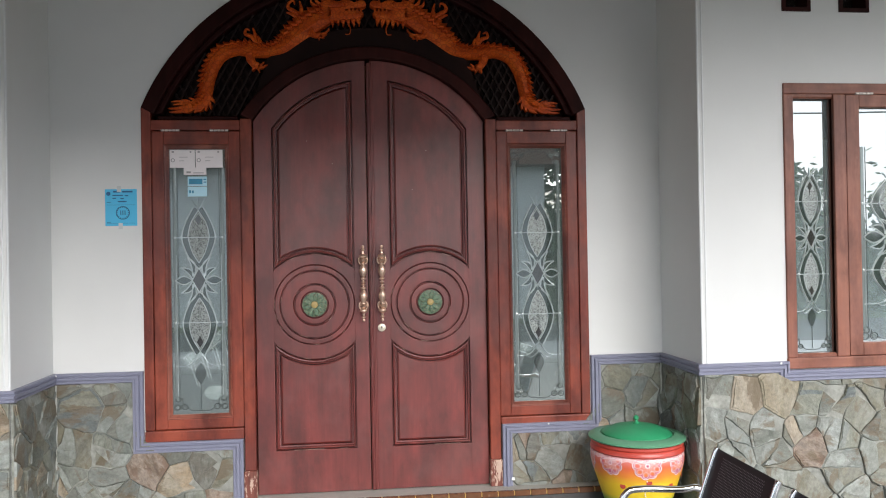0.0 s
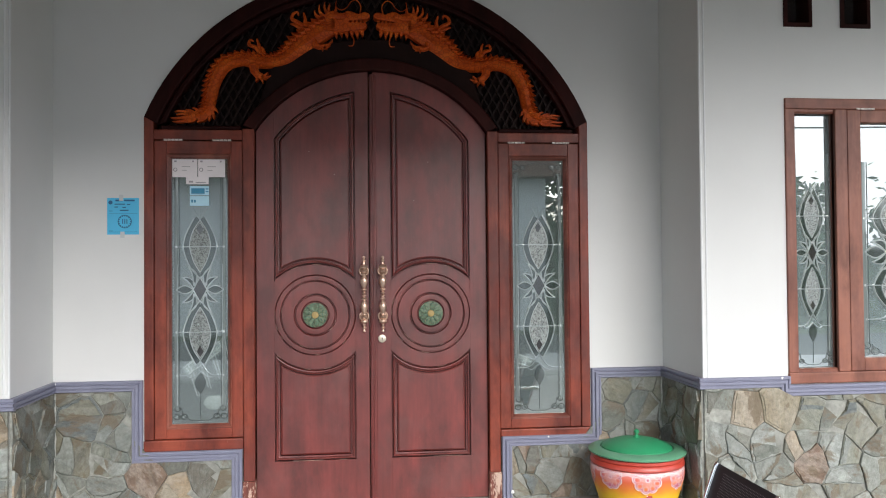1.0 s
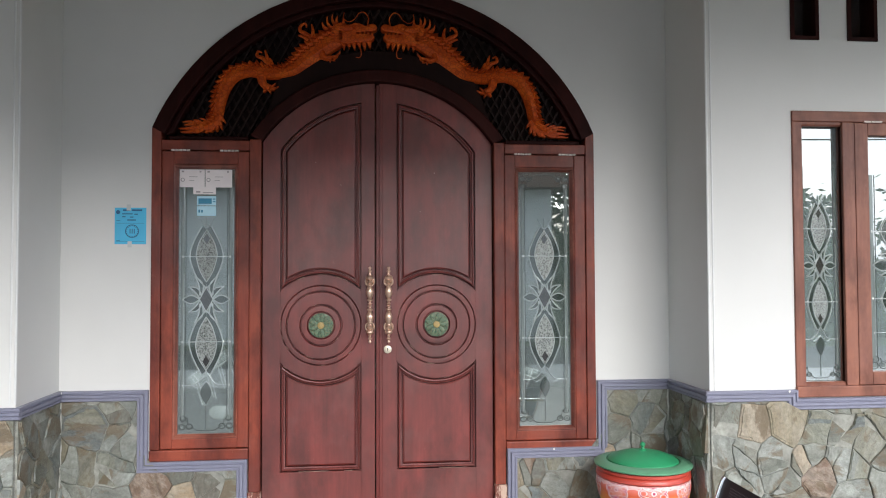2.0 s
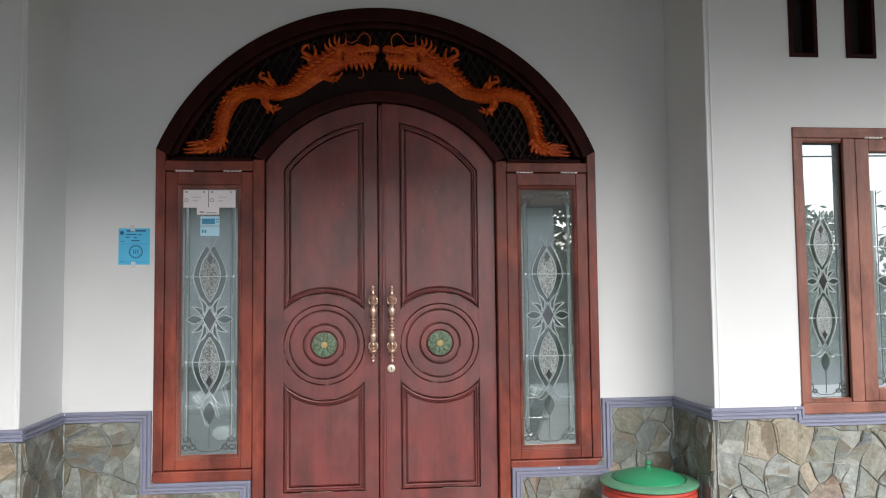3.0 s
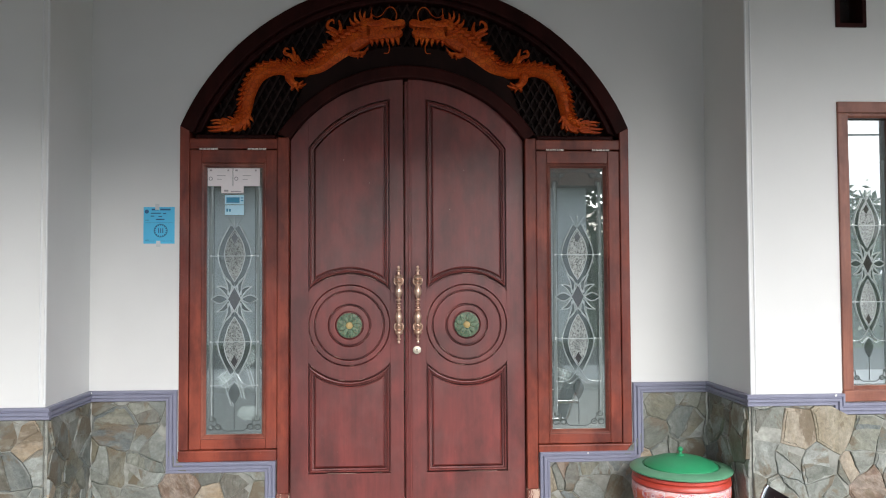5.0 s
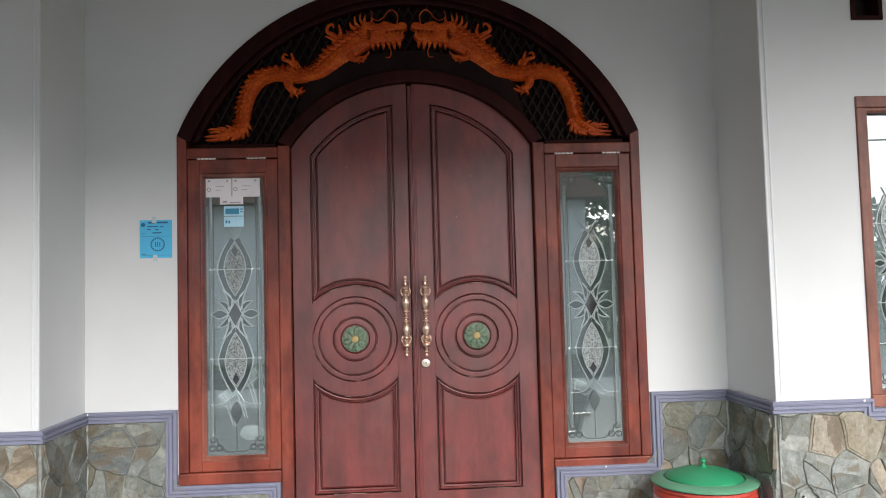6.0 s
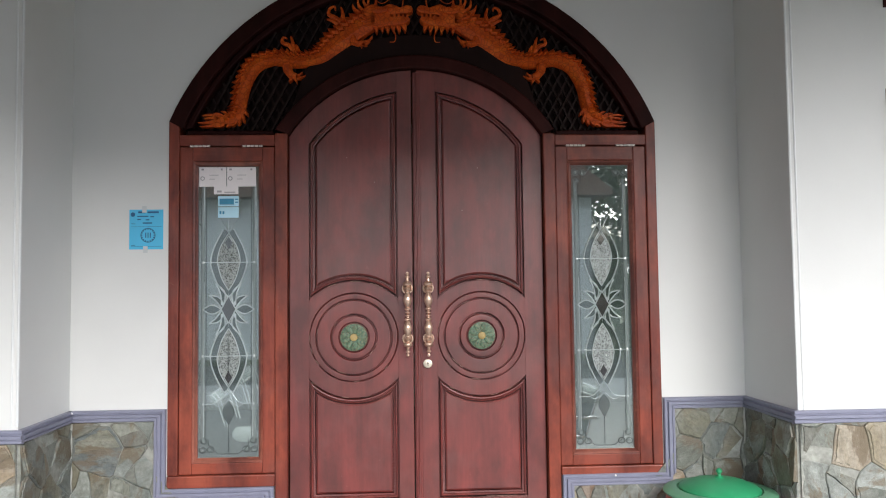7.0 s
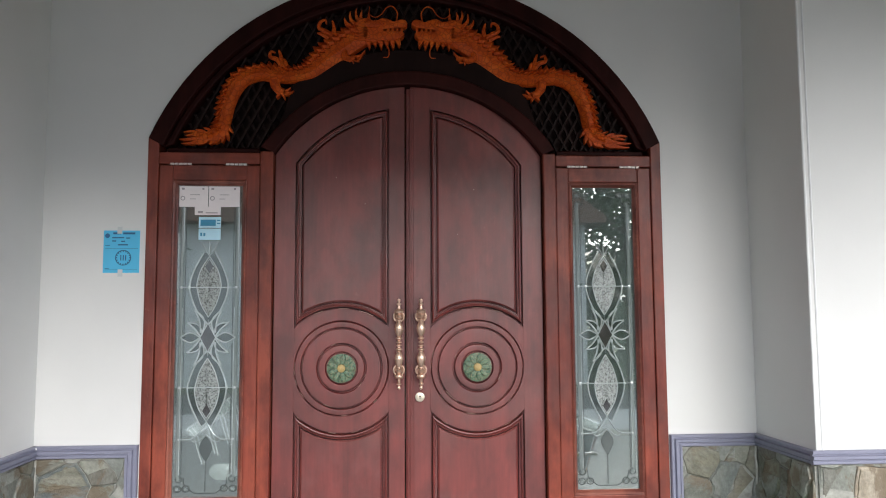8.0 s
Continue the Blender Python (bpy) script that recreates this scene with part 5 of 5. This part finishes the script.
# ---- waiting bench ----
def bench():
    bx0, by0 = 1.430, -1.800
    b = thing("waiting_bench", (1.25, by0 - 0.58, PORCH), "three-seat waiting bench of black perforated steel with chrome arms", "bench")
    zt, zs = 0.600, 0.255

    def shell(y0, y1):
        """Back and seat of one place as a bent sheet seen edge on."""
        curve = spline([(0.075, zt), (0.060, zt - 0.03), (0.0, zt - 0.20), (-0.045, zt - 0.33), (-0.10, zs + 0.005), (-0.22, zs), (-0.40, zs + 0.025), (-0.50, zs + 0.022), (-0.53, zs - 0.01)], 5)
        return [(bx0 - 0.075 + x, z) for x, z in curve], y0, y1
    for k in range(3):
        y1 = by0 + 0.235 - 0.585 * k
        y0 = y1 - 0.470
        cv, _, _ = shell(y0, y1)
        nx = len(cv)
        bm = bmesh.new()
        front = [[bm.verts.new((x, y, z)) for x, z in cv] for y in (y0, y1)]
        back = [[bm.verts.new((x + 0.006, y, z - 0.004)) for x, z in cv] for y in (y0, y1)]
        for i in range(nx - 1):
            bm.faces.new((front[0][i], front[1][i], front[1][i + 1], front[0][i + 1]))
            bm.faces.new((back[0][i], back[0][i + 1], back[1][i + 1], back[1][i]))
            for e in (0, 1):
                bm.faces.new((front[e][i], front[e][i + 1], back[e][i + 1], back[e][i]))
        for i in (0, nx - 1):
            bm.faces.new((front[0][i], front[1][i], back[1][i], back[0][i]))
        sh = part("seat_shell", bm, BLACK_STEEL, b, "black steel seat and back", True)
        # perforated field: rows of small raised eyelets on the back and seat
        bm = bmesh.new()
        dist, last = 0.0, 0.0
        for i in range(4, nx - 14):
            (xa, za), (xb, zb) = cv[i], cv[i + 1]
            seg = math.hypot(xb - xa, zb - za)
            row = 0
            while last + 0.0105 <= dist + seg:
                last += 0.0105
                r = (last - dist) / seg
                row = round(last / 0.0105)
                x, z = xa + (xb - xa) * r, za + (zb - za) * r
                t = Vector((xb - xa, 0, zb - za)).normalized()
                nrm = Vector((t.z, 0, -t.x))
                nrm = nrm if nrm.x < 0 or nrm.z > 0.5 else -nrm
                for q in range(32):
                    y = y0 + 0.07 + (y1 - y0 - 0.14) * (q + 0.5 * (row % 2)) / 32
                    c = Vector((x, y, z)) + nrm * 0.0014
                    w = Vector((0, 0.0034, 0))
                    bm.faces.new([bm.verts.new(c + v) for v in (t * 0.0034, w, t * -0.0034, -w)])
            dist += seg
        hl = part("perforation", bm, plain_hole, sh, "grid of small holes")
        tagged(hl, kind="stuff")
        for y in (y0 - 0.004, y1 + 0.004):
            part("chrome_edge", tube([(x, y, z) for x, z in cv], 0.0115, 10), CHROME, b, "", True)
    for k in range(4):
        y = by0 + 0.31 - 0.585 * k if k == 0 else by0 + 0.235 - 0.585 * k + 0.0575
        pts = spline([(bx0 - 0.045, zt - 0.20 + 0.005), (bx0 - 0.075, zt - 0.185), (bx0 - 0.14, zt - 0.19), (bx0 - 0.33, zt - 0.18), (bx0 - 0.385, zt - 0.20), (bx0 - 0.40, zt - 0.26), (bx0 - 0.36, zs - 0.03)], 6)
        part("armrest", tube([(x, y, z) for x, z in pts], 0.015, 10), CHROME, b, "bent chrome tube arm", True)
    part("beam", box(bx0 - 0.30, bx0 - 0.24, by0 - 1.50, by0 + 0.33, zs - 0.10, zs - 0.04, 0.008, 2), CHROME, b, "steel carrying beam")
    for y in (by0 + 0.10, by0 - 1.27):
        lg = part("leg", tube([(bx0 - 0.27, y, zs - 0.06), (bx0 - 0.27, y, PORCH + 0.04)], 0.026, 12), CHROME, b, "", True)
        part("foot_bar", tube([(bx0 - 0.02, y, PORCH + 0.018), (bx0 - 0.27, y, PORCH + 0.045), (bx0 - 0.55, y, PORCH + 0.018)], 0.017, 10), CHROME, lg, "", True)


plain_hole = plain("pale_hole_edge", (0.22, 0.21, 0.22), 0.5, 0.3)
bench()


# ---- yard, trees and cable behind the camera ----
def yard():
    bm = bmesh.new()
    n = 28
    vs = [[bm.verts.new((-400 + 800 * i / n, -400 + 800 * j / n, -0.32)) for i in range(n + 1)] for j in range(n + 1)]
    for j in range(n):
        for i in range(n):
            bm.faces.new((vs[j][i], vs[j][i + 1], vs[j + 1][i + 1], vs[j + 1][i]))
    tagged(part("ground", bm, GRASS), "grassy yard in front of the house", "ground", kind="structure")
    tagged(part("road", box(-60, 60, -13.5, -9.5, -0.34, -0.30), ASPHALT), "narrow asphalt village road", "road", kind="structure")


yard()
slab("pavement", -14, 14, -9.5, -6.5, -0.36, -0.27, PAVING, "pale concrete forecourt", "pavement")


def tree(x, y, h, seed):
    rng = random.Random(seed)
    t = thing("tree", (x, y, -0.32), "leafy green roadside tree", "tree", "roadside trees")
    top = h * 0.55
    bend = rng.uniform(-0.3, 0.3)
    bm = tube([(x, y, -0.4), (x + bend * 0.3, y, top * 0.35), (x + bend, y + 0.1, top), (x + bend * 1.2, y, h * 0.8)], 0.16, 9, taper=lambda u: 1.15 - 0.9 * u)
    tips = []
    for k in range(11):
        a, l = rng.uniform(0, 6.28), rng.uniform(0.18, 0.34) * h
        z0 = rng.uniform(0.12, 0.70) * h
        p0 = Vector((x + bend * z0 / h, y, z0))
        p1 = p0 + Vector((math.cos(a) * l, math.sin(a) * l, rng.uniform(0.1, 0.25) * h))
        tube([p0, p0.lerp(p1, 0.5) + Vector((0, 0, -0.04 * h)), p1], 0.06, 6, bm, lambda u: 1.1 - 0.85 * u)
        tips += [p0.lerp(p1, 0.6), p1]
    tips.append(Vector((x + bend, y, h * 0.85)))
    part("trunk", bm, BARK, t, "", True)
    verts, faces = [], []
    for c in tips:
        for _ in range(125):
            d = Vector((rng.gauss(0, 1), rng.gauss(0, 1), rng.gauss(0, 0.75))) * 0.095 * h
            p = c + d
            s = rng.uniform(0.08, 0.19)
            u = Vector((rng.uniform(-1, 1), rng.uniform(-1, 1), rng.uniform(-0.6, 0.6))).normalized()
            w = u.orthogonal().normalized()
            i = len(verts)
            verts += [p + u * s, p + w * s * 0.45, p - u * s, p - w * s * 0.45]
            faces.append((i, i + 1, i + 2, i + 3))
    me = bpy.data.meshes.new("crown")
    me.from_pydata(verts, [], faces)
    me.materials.append(LEAF)
    cr = new("crown", me)
    cr.parent = t
    cr.matrix_parent_inverse = t.matrix_basis.inverted()


# added house: hides the sky from reflections in the door and panes
house = thing("opposite_house", (-0.3, -17.0, -0.32), "plain grey house added across the road to be reflected", "house")
part("wall", box(-5.4, 4.8, -21.0, -15.0, -0.32, 3.7), PLASTER, house)
bm = prism([(-5.9, 3.7), (5.2, 3.7), (5.2, 3.85), (3.6, 5.1), (-4.2, 5.1), (-5.9, 3.85)], -21.6, -14.4)
part("roof", bm, ROOF, house, "brown roof sized to darken the upper reflections")
rt = random.Random(11)
for k in range(16):
    x = -26 + 3.6 * k
    if -7.5 < x < 4.9:
        continue
    tree(x + rt.uniform(-0.8, 0.8), -16.8 + rt.uniform(-2.0, 1.2), rt.uniform(6.2, 7.5) if x < 9 else rt.uniform(4.0, 4.8), 40 + k)
rh = random.Random(77)
hv, hf = [], []
for k in range(16000):
    x = rh.choice((rh.uniform(5.0, 34.0), rh.uniform(-30.0, -5.6)))
    z = rh.uniform(-0.3, 2.3 + 0.7 * math.sin(x * 1.3) + 0.5 * math.sin(x * 3.1))
    p = Vector((x, -16.0 + rh.uniform(-0.9, 0.9), z))
    sz = rh.uniform(0.12, 0.26)
    u = Vector((rh.uniform(-1, 1), rh.uniform(-0.5, 0.5), rh.uniform(-1, 1))).normalized()
    w = u.cross(Vector((0.2, 1, 0.1))).normalized()
    hf.append(tuple(range(len(hv), len(hv) + 4)))
    hv += [p + u * sz, p + w * sz * 0.5, p - u * sz, p - w * sz * 0.5]
hm = bpy.data.meshes.new("hedge")
hm.from_pydata(hv, [], hf)
hm.materials.append(LEAF)
tagged(new("hedge", hm), "dense green roadside hedge", "hedge", kind="stuff")
for x in (-18.0, 34.0):
    pl = thing("utility_pole", (x, -14.4, -0.32), "grey concrete utility pole by the road", "utility pole", "roadside poles")
    part("shaft", tube([(x, -14.4, -0.35), (x, -14.4, 3.5), (x, -14.4, 6.4)], 0.13, 12, taper=lambda u: 1 - 0.35 * u), CONCRETE, pl, "", True)
    part("crossarm", box(x - 0.05, x + 0.05, -14.95, -13.85, 6.0, 6.1, 0.01), CONCRETE, pl)
tagged(part("cable", tube([(-18 + 52 * i / 24, -14.4, 6.0 - 1.2 * (1 - ((i - 12) / 12) ** 2)) for i in range(25)], 0.022, 6), CABLE), "black overhead cable strung between the poles", "cable")


# ---- stone cladding, stone by stone ----
def clip(poly, axis, lim, keep_less):
    out = []
    for i in range(len(poly)):
        p, q = poly[i - 1], poly[i]
        a, b = (p[axis] <= lim) == keep_less, (q[axis] <= lim) == keep_less
        if a != b:
            t = (lim - p[axis]) / (q[axis] - p[axis])
            out.append((p[0] + (q[0] - p[0]) * t, p[1] + (q[1] - p[1]) * t))
        if b:
            out.append(q)
    return out


def clip_line(poly, m, n):
    """Keeps the side of the line through m that lies against n."""
    out = []
    for i in range(len(poly)):
        p, q = poly[i - 1], poly[i]
        a = (p[0] - m[0]) * n[0] + (p[1] - m[1]) * n[1]
        b = (q[0] - m[0]) * n[0] + (q[1] - m[1]) * n[1]
        if (a <= 0) != (b <= 0):
            t = a / (a - b)
            out.append((p[0] + (q[0] - p[0]) * t, p[1] + (q[1] - p[1]) * t))
        if b <= 0:
            out.append(q)
    return out


def area(poly):
    return 0.5 * sum(poly[i - 1][0] * poly[i][1] - poly[i][0] * poly[i - 1][1] for i in range(len(poly)))


def cladding(wall, rects, to_world, seed, size=0.16, fixed=(), notch=None):
    """Irregular flat stones over rectangles (u0, u1, v0, v1) of a wall; fixed: (u, v, kind) of stones that stand out."""
    rng = random.Random(seed)
    u0, u1 = min(r[0] for r in rects), max(r[1] for r in rects)
    v0, v1 = min(r[2] for r in rects), max(r[3] for r in rects)
    seeds = list(fixed)
    tries = 0
    while tries < 2500:
        tries += 1
        p = (rng.uniform(u0 - 0.1, u1 + 0.1), rng.uniform(v0 - 0.1, v1 + 0.1), "")
        gap = size * rng.choice((0.55, 0.8, 1.0, 1.25))
        if all(math.hypot((p[0] - q[0]) * 0.92, p[1] - q[1]) > gap for q in seeds):
            seeds.append(p)
    # mortar bed
    for a, b, c, d in rects:
        bm = bmesh.new()
        corners = [(a, c), (b, c), (b, d), (a, d)]
        lo = [bm.verts.new(to_world(u, v, 0.0005)) for u, v in corners]
        hi = [bm.verts.new(to_world(u, v, 0.012)) for u, v in corners]
        bm.faces.new(hi)
        for i in range(4):
            bm.faces.new((lo[i], lo[(i + 1) % 4], hi[(i + 1) % 4], hi[i]))
        part("mortar_bed", bm, MORTAR, wall)
    for s in seeds:
        poly = [(u0 - 0.3, v0 - 0.3), (u1 + 0.3, v0 - 0.3), (u1 + 0.3, v1 + 0.3), (u0 - 0.3, v1 + 0.3)]
        near = sorted((q for q in seeds if q is not s), key=lambda q: (q[0] - s[0]) ** 2 + (q[1] - s[1]) ** 2)[:18]
        for q in near:
            poly = clip_line(poly, ((s[0] + q[0]) / 2, (s[1] + q[1]) / 2), (q[0] - s[0], q[1] - s[1]))
            if len(poly) < 3:
                break
        if len(poly) < 3:
            continue
        pieces = [poly]
        for cuts in range(2):
            if s[2] or abs(area(poly)) < 0.010 or rng.random() > (0.5 if cuts == 0 else 0.3):
                break
            ang = rng.choice((rng.uniform(60, 120), rng.uniform(0, 180)))
            nn = (math.sin(radians(ang)), -math.cos(radians(ang)))
            big = max(pieces, key=lambda q: abs(area(q)))
            mu, mv = sum(p[0] for p in big) / len(big) + rng.uniform(-0.03, 0.03), sum(p[1] for p in big) / len(big) + rng.uniform(-0.03, 0.03)
            halves = [clip_line(big, (mu, mv), nn), clip_line(big, (mu, mv), (-nn[0], -nn[1]))]
            if all(len(h) > 2 and abs(area(h)) > 0.002 for h in halves):
                pieces.remove(big)
                pieces += halves
        for one_piece in pieces:
            lay_stone(wall, (u0, u1, v0, v1), notch, to_world, seed, rng, one_piece, s[2])


def lay_stone(wall, rect, notch, to_world, seed, rng, poly, kind):
    """One stone: uneven outline fitted to the wall, chipped edge, tilted face. notch: (u, side, v), the corner above v and beyond u that stays free."""
    fine = []
    for i in range(len(poly)):
        p, q = poly[i - 1], poly[i]
        k = max(1, int(math.hypot(q[0] - p[0], q[1] - p[1]) / 0.045))
        fine += [(p[0] + (q[0] - p[0]) * j / k, p[1] + (q[1] - p[1]) * j / k) for j in range(k)]
    warped = []
    for u, v in fine:
        w = noise.noise_vector(Vector((u * 5.5 + seed, v * 5.5, 0.3))) * 0.040 + noise.noise_vector(Vector((u * 21 + seed, v * 21, 4.1))) * 0.011
        warped.append((u + w.x, v + w.y))
    bm = bmesh.new()
    kept = False
    lift = 0.018 + rng.uniform(-0.006, 0.009)
    lean_u, lean_v = rng.uniform(-0.09, 0.09), rng.uniform(-0.09, 0.09)
    for a, b, c, d in (rect,):
        poly2 = clip(clip(clip(clip(warped, 0, a, False), 0, b, True), 1, c, False), 1, d, True)
        if notch and poly2:
            nu, side, nv = notch
            if all((p[0] - nu) * side >= 0 and p[1] >= nv for p in poly2):
                continue
            poly2 = [((nu, v) if (u - nu) * side < v - nv else (u, nv)) if (u - nu) * side > 0 and v > nv else (u, v) for u, v in poly2]
        if len(poly2) < 3 or abs(area(poly2)) < 0.0012:
            continue
        if area(poly2) < 0:
            poly2 = poly2[::-1]
        clean = [p for i, p in enumerate(poly2) if math.hypot(p[0] - poly2[i - 1][0], p[1] - poly2[i - 1][1]) > 0.004]
        if len(clean) < 3:
            continue
        cu, cv = sum(p[0] for p in clean) / len(clean), sum(p[1] for p in clean) / len(clean)

        def ring(d_in, h):
            out = []
            for p in clean:
                l = math.hypot(p[0] - cu, p[1] - cv)
                f = max(0.2, 1 - d_in / max(l, 0.01))
                uu, vv = cu + (p[0] - cu) * f, cv + (p[1] - cv) * f
                hh = h + (lean_u * (uu - cu) + lean_v * (vv - cv)) * (1 if h > 0.012 else 0)
                out.append(bm.verts.new(to_world(uu, vv, max(hh, 0.004))))
            return out
        r0, r1, r2 = ring(0.0010, 0.004), ring(0.0020, lift - 0.003), ring(0.0065, lift)
        n = len(clean)
        for x, y2 in ((r0, r1), (r1, r2)):
            for i in range(n):
                j = (i + 1) % n
                bm.faces.new((x[i], x[j], y2[j], y2[i]))
        bm.faces.new(r2)
        kept = True
        # split layers: flakes left standing on part of the face
        inner = [(cu + (p[0] - cu) * 0.88, cv + (p[1] - cv) * 0.88) for p in clean]
        ang = rng.uniform(0, 180)
        for layer in range(rng.choice((0, 1, 1, 2)) if abs(area(clean)) > 0.006 else 0):
            nn = (math.sin(radians(ang)), -math.cos(radians(ang)))
            ang += rng.uniform(-30, 30)
            off = rng.uniform(-0.03, 0.035) + 0.03 * layer
            flake = clip_line(inner, (cu - nn[0] * off, cv - nn[1] * off), nn)
            if len(flake) < 3 or abs(area(flake)) < 0.0015:
                break
            wob = []
            for i, (u, v) in enumerate(flake):
                pu, pv = flake[i - 1]
                wob += [((u + pu) / 2 + rng.uniform(-0.008, 0.008), (v + pv) / 2 + rng.uniform(-0.008, 0.008)), (u, v)]
            fu, fv = sum(p[0] for p in wob) / len(wob), sum(p[1] for p in wob) / len(wob)
            top = lift + 0.004 * (layer + 1) + rng.uniform(0, 0.002)

            def rise(f, hh):
                return [bm.verts.new(to_world(fu + (u - fu) * f, fv + (v - fv) * f, max(0.006, hh + lean_u * (u - cu) + lean_v * (v - cv)))) for u, v in wob]
            lo, hi = rise(1.0, lift - 0.004), rise(0.95, top)
            for i in range(len(wob)):
                j = (i + 1) % len(wob)
                bm.faces.new((lo[i], lo[j], hi[j], hi[i]))
            bm.faces.new(hi)
    if not kept:
        bm.free()
        return
    mat = {"tan": STONE_WARM, "rust": STONE_BROWN}.get(kind) or (STONE_WARM if rng.random() < 0.04 else STONE_BROWN if rng.random() < 0.02 else STONE)
    part("stone", bm, mat, wall)


def facing(y):
    return lambda u, v, h: (u, y - h, v)


low = T_TOP - T_W
cladding(w_north, [(RECESS_L + 0.018, -fx - 0.06, 0.0, low - 0.010), (-fx - 0.06, -JAMB - 0.06, 0.0, SILL - DROP - 0.06)], facing(0.0), 3, 0.25,
         ((-1.70, 0.56, ""), (-1.53, 0.68, ""), (-1.50, 0.50, ""), (-1.76, 0.34, ""), (-1.55, 0.32, ""), (-1.32, 0.22, ""), (-1.16, 0.14, "tan")), (-fx - 0.06, 1, SILL - DROP - 0.06))
cladding(w_north, [(fx + 0.06, RECESS_R - 0.018, 0.0, low + 0.002), (JAMB + 0.06, fx + 0.06, 0.0, SILL - 0.054)], facing(0.0), 8, 0.25, ((1.50, 0.65, ""), (1.66, 0.55, ""), (1.47, 0.50, "")), (fx + 0.06, -1, SILL - 0.054))
cladding(w_right, [(RECESS_R, 2.28, PORCH, low + 0.010), (2.28, 5.2, PORCH, 0.690)], facing(PIER), 21, 0.235,
         ((1.89, 0.66, ""), (2.08, 0.61, "tan"), (2.27, 0.63, "tan"), (2.20, 0.44, ""), (2.04, 0.46, ""), (1.87, 0.46, ""), (2.47, 0.30, "rust"), (2.44, 0.58, ""), (2.62, 0.57, ""), (2.60, 0.36, ""), (2.78, 0.52, "")), (2.28, 1, 0.690))
cladding(w_left, [(-3.6, RECESS_L, PORCH, low - 0.010)], facing(PIER + 0.02), 33, 0.235)
cladding(w_ret_r, [(PIER + 0.0, 0.0, 0.0, low + 0.002), (PIER, -0.135, PORCH, 0.0)], lambda u, v, h: (RECESS_R - h, u, v), 51, 0.22)
cladding(w_ret_l, [(PIER + 0.02, 0.0, 0.0, low - 0.010), (PIER + 0.02, -0.135, PORCH, 0.0)], lambda u, v, h: (RECESS_L + h, u, v), 64, 0.22)
# pale pointing run down the inner corners
for x, top in ((RECESS_L + 0.022, low - 0.012), (RECESS_R - 0.022, low)):
    pts = [(x + 0.003 * math.sin(k * 2.3), -0.024 - 0.002 * math.sin(k * 1.7), top * k / 14) for k in range(15)]
    tagged(part("trim_pointing_" + ("west" if x < 0 else "east"), tube(pts, 0.0065, 6), POINTING, smooth=True), "pale mortar line down the corner of the cladding", "mortar line", kind="structure")
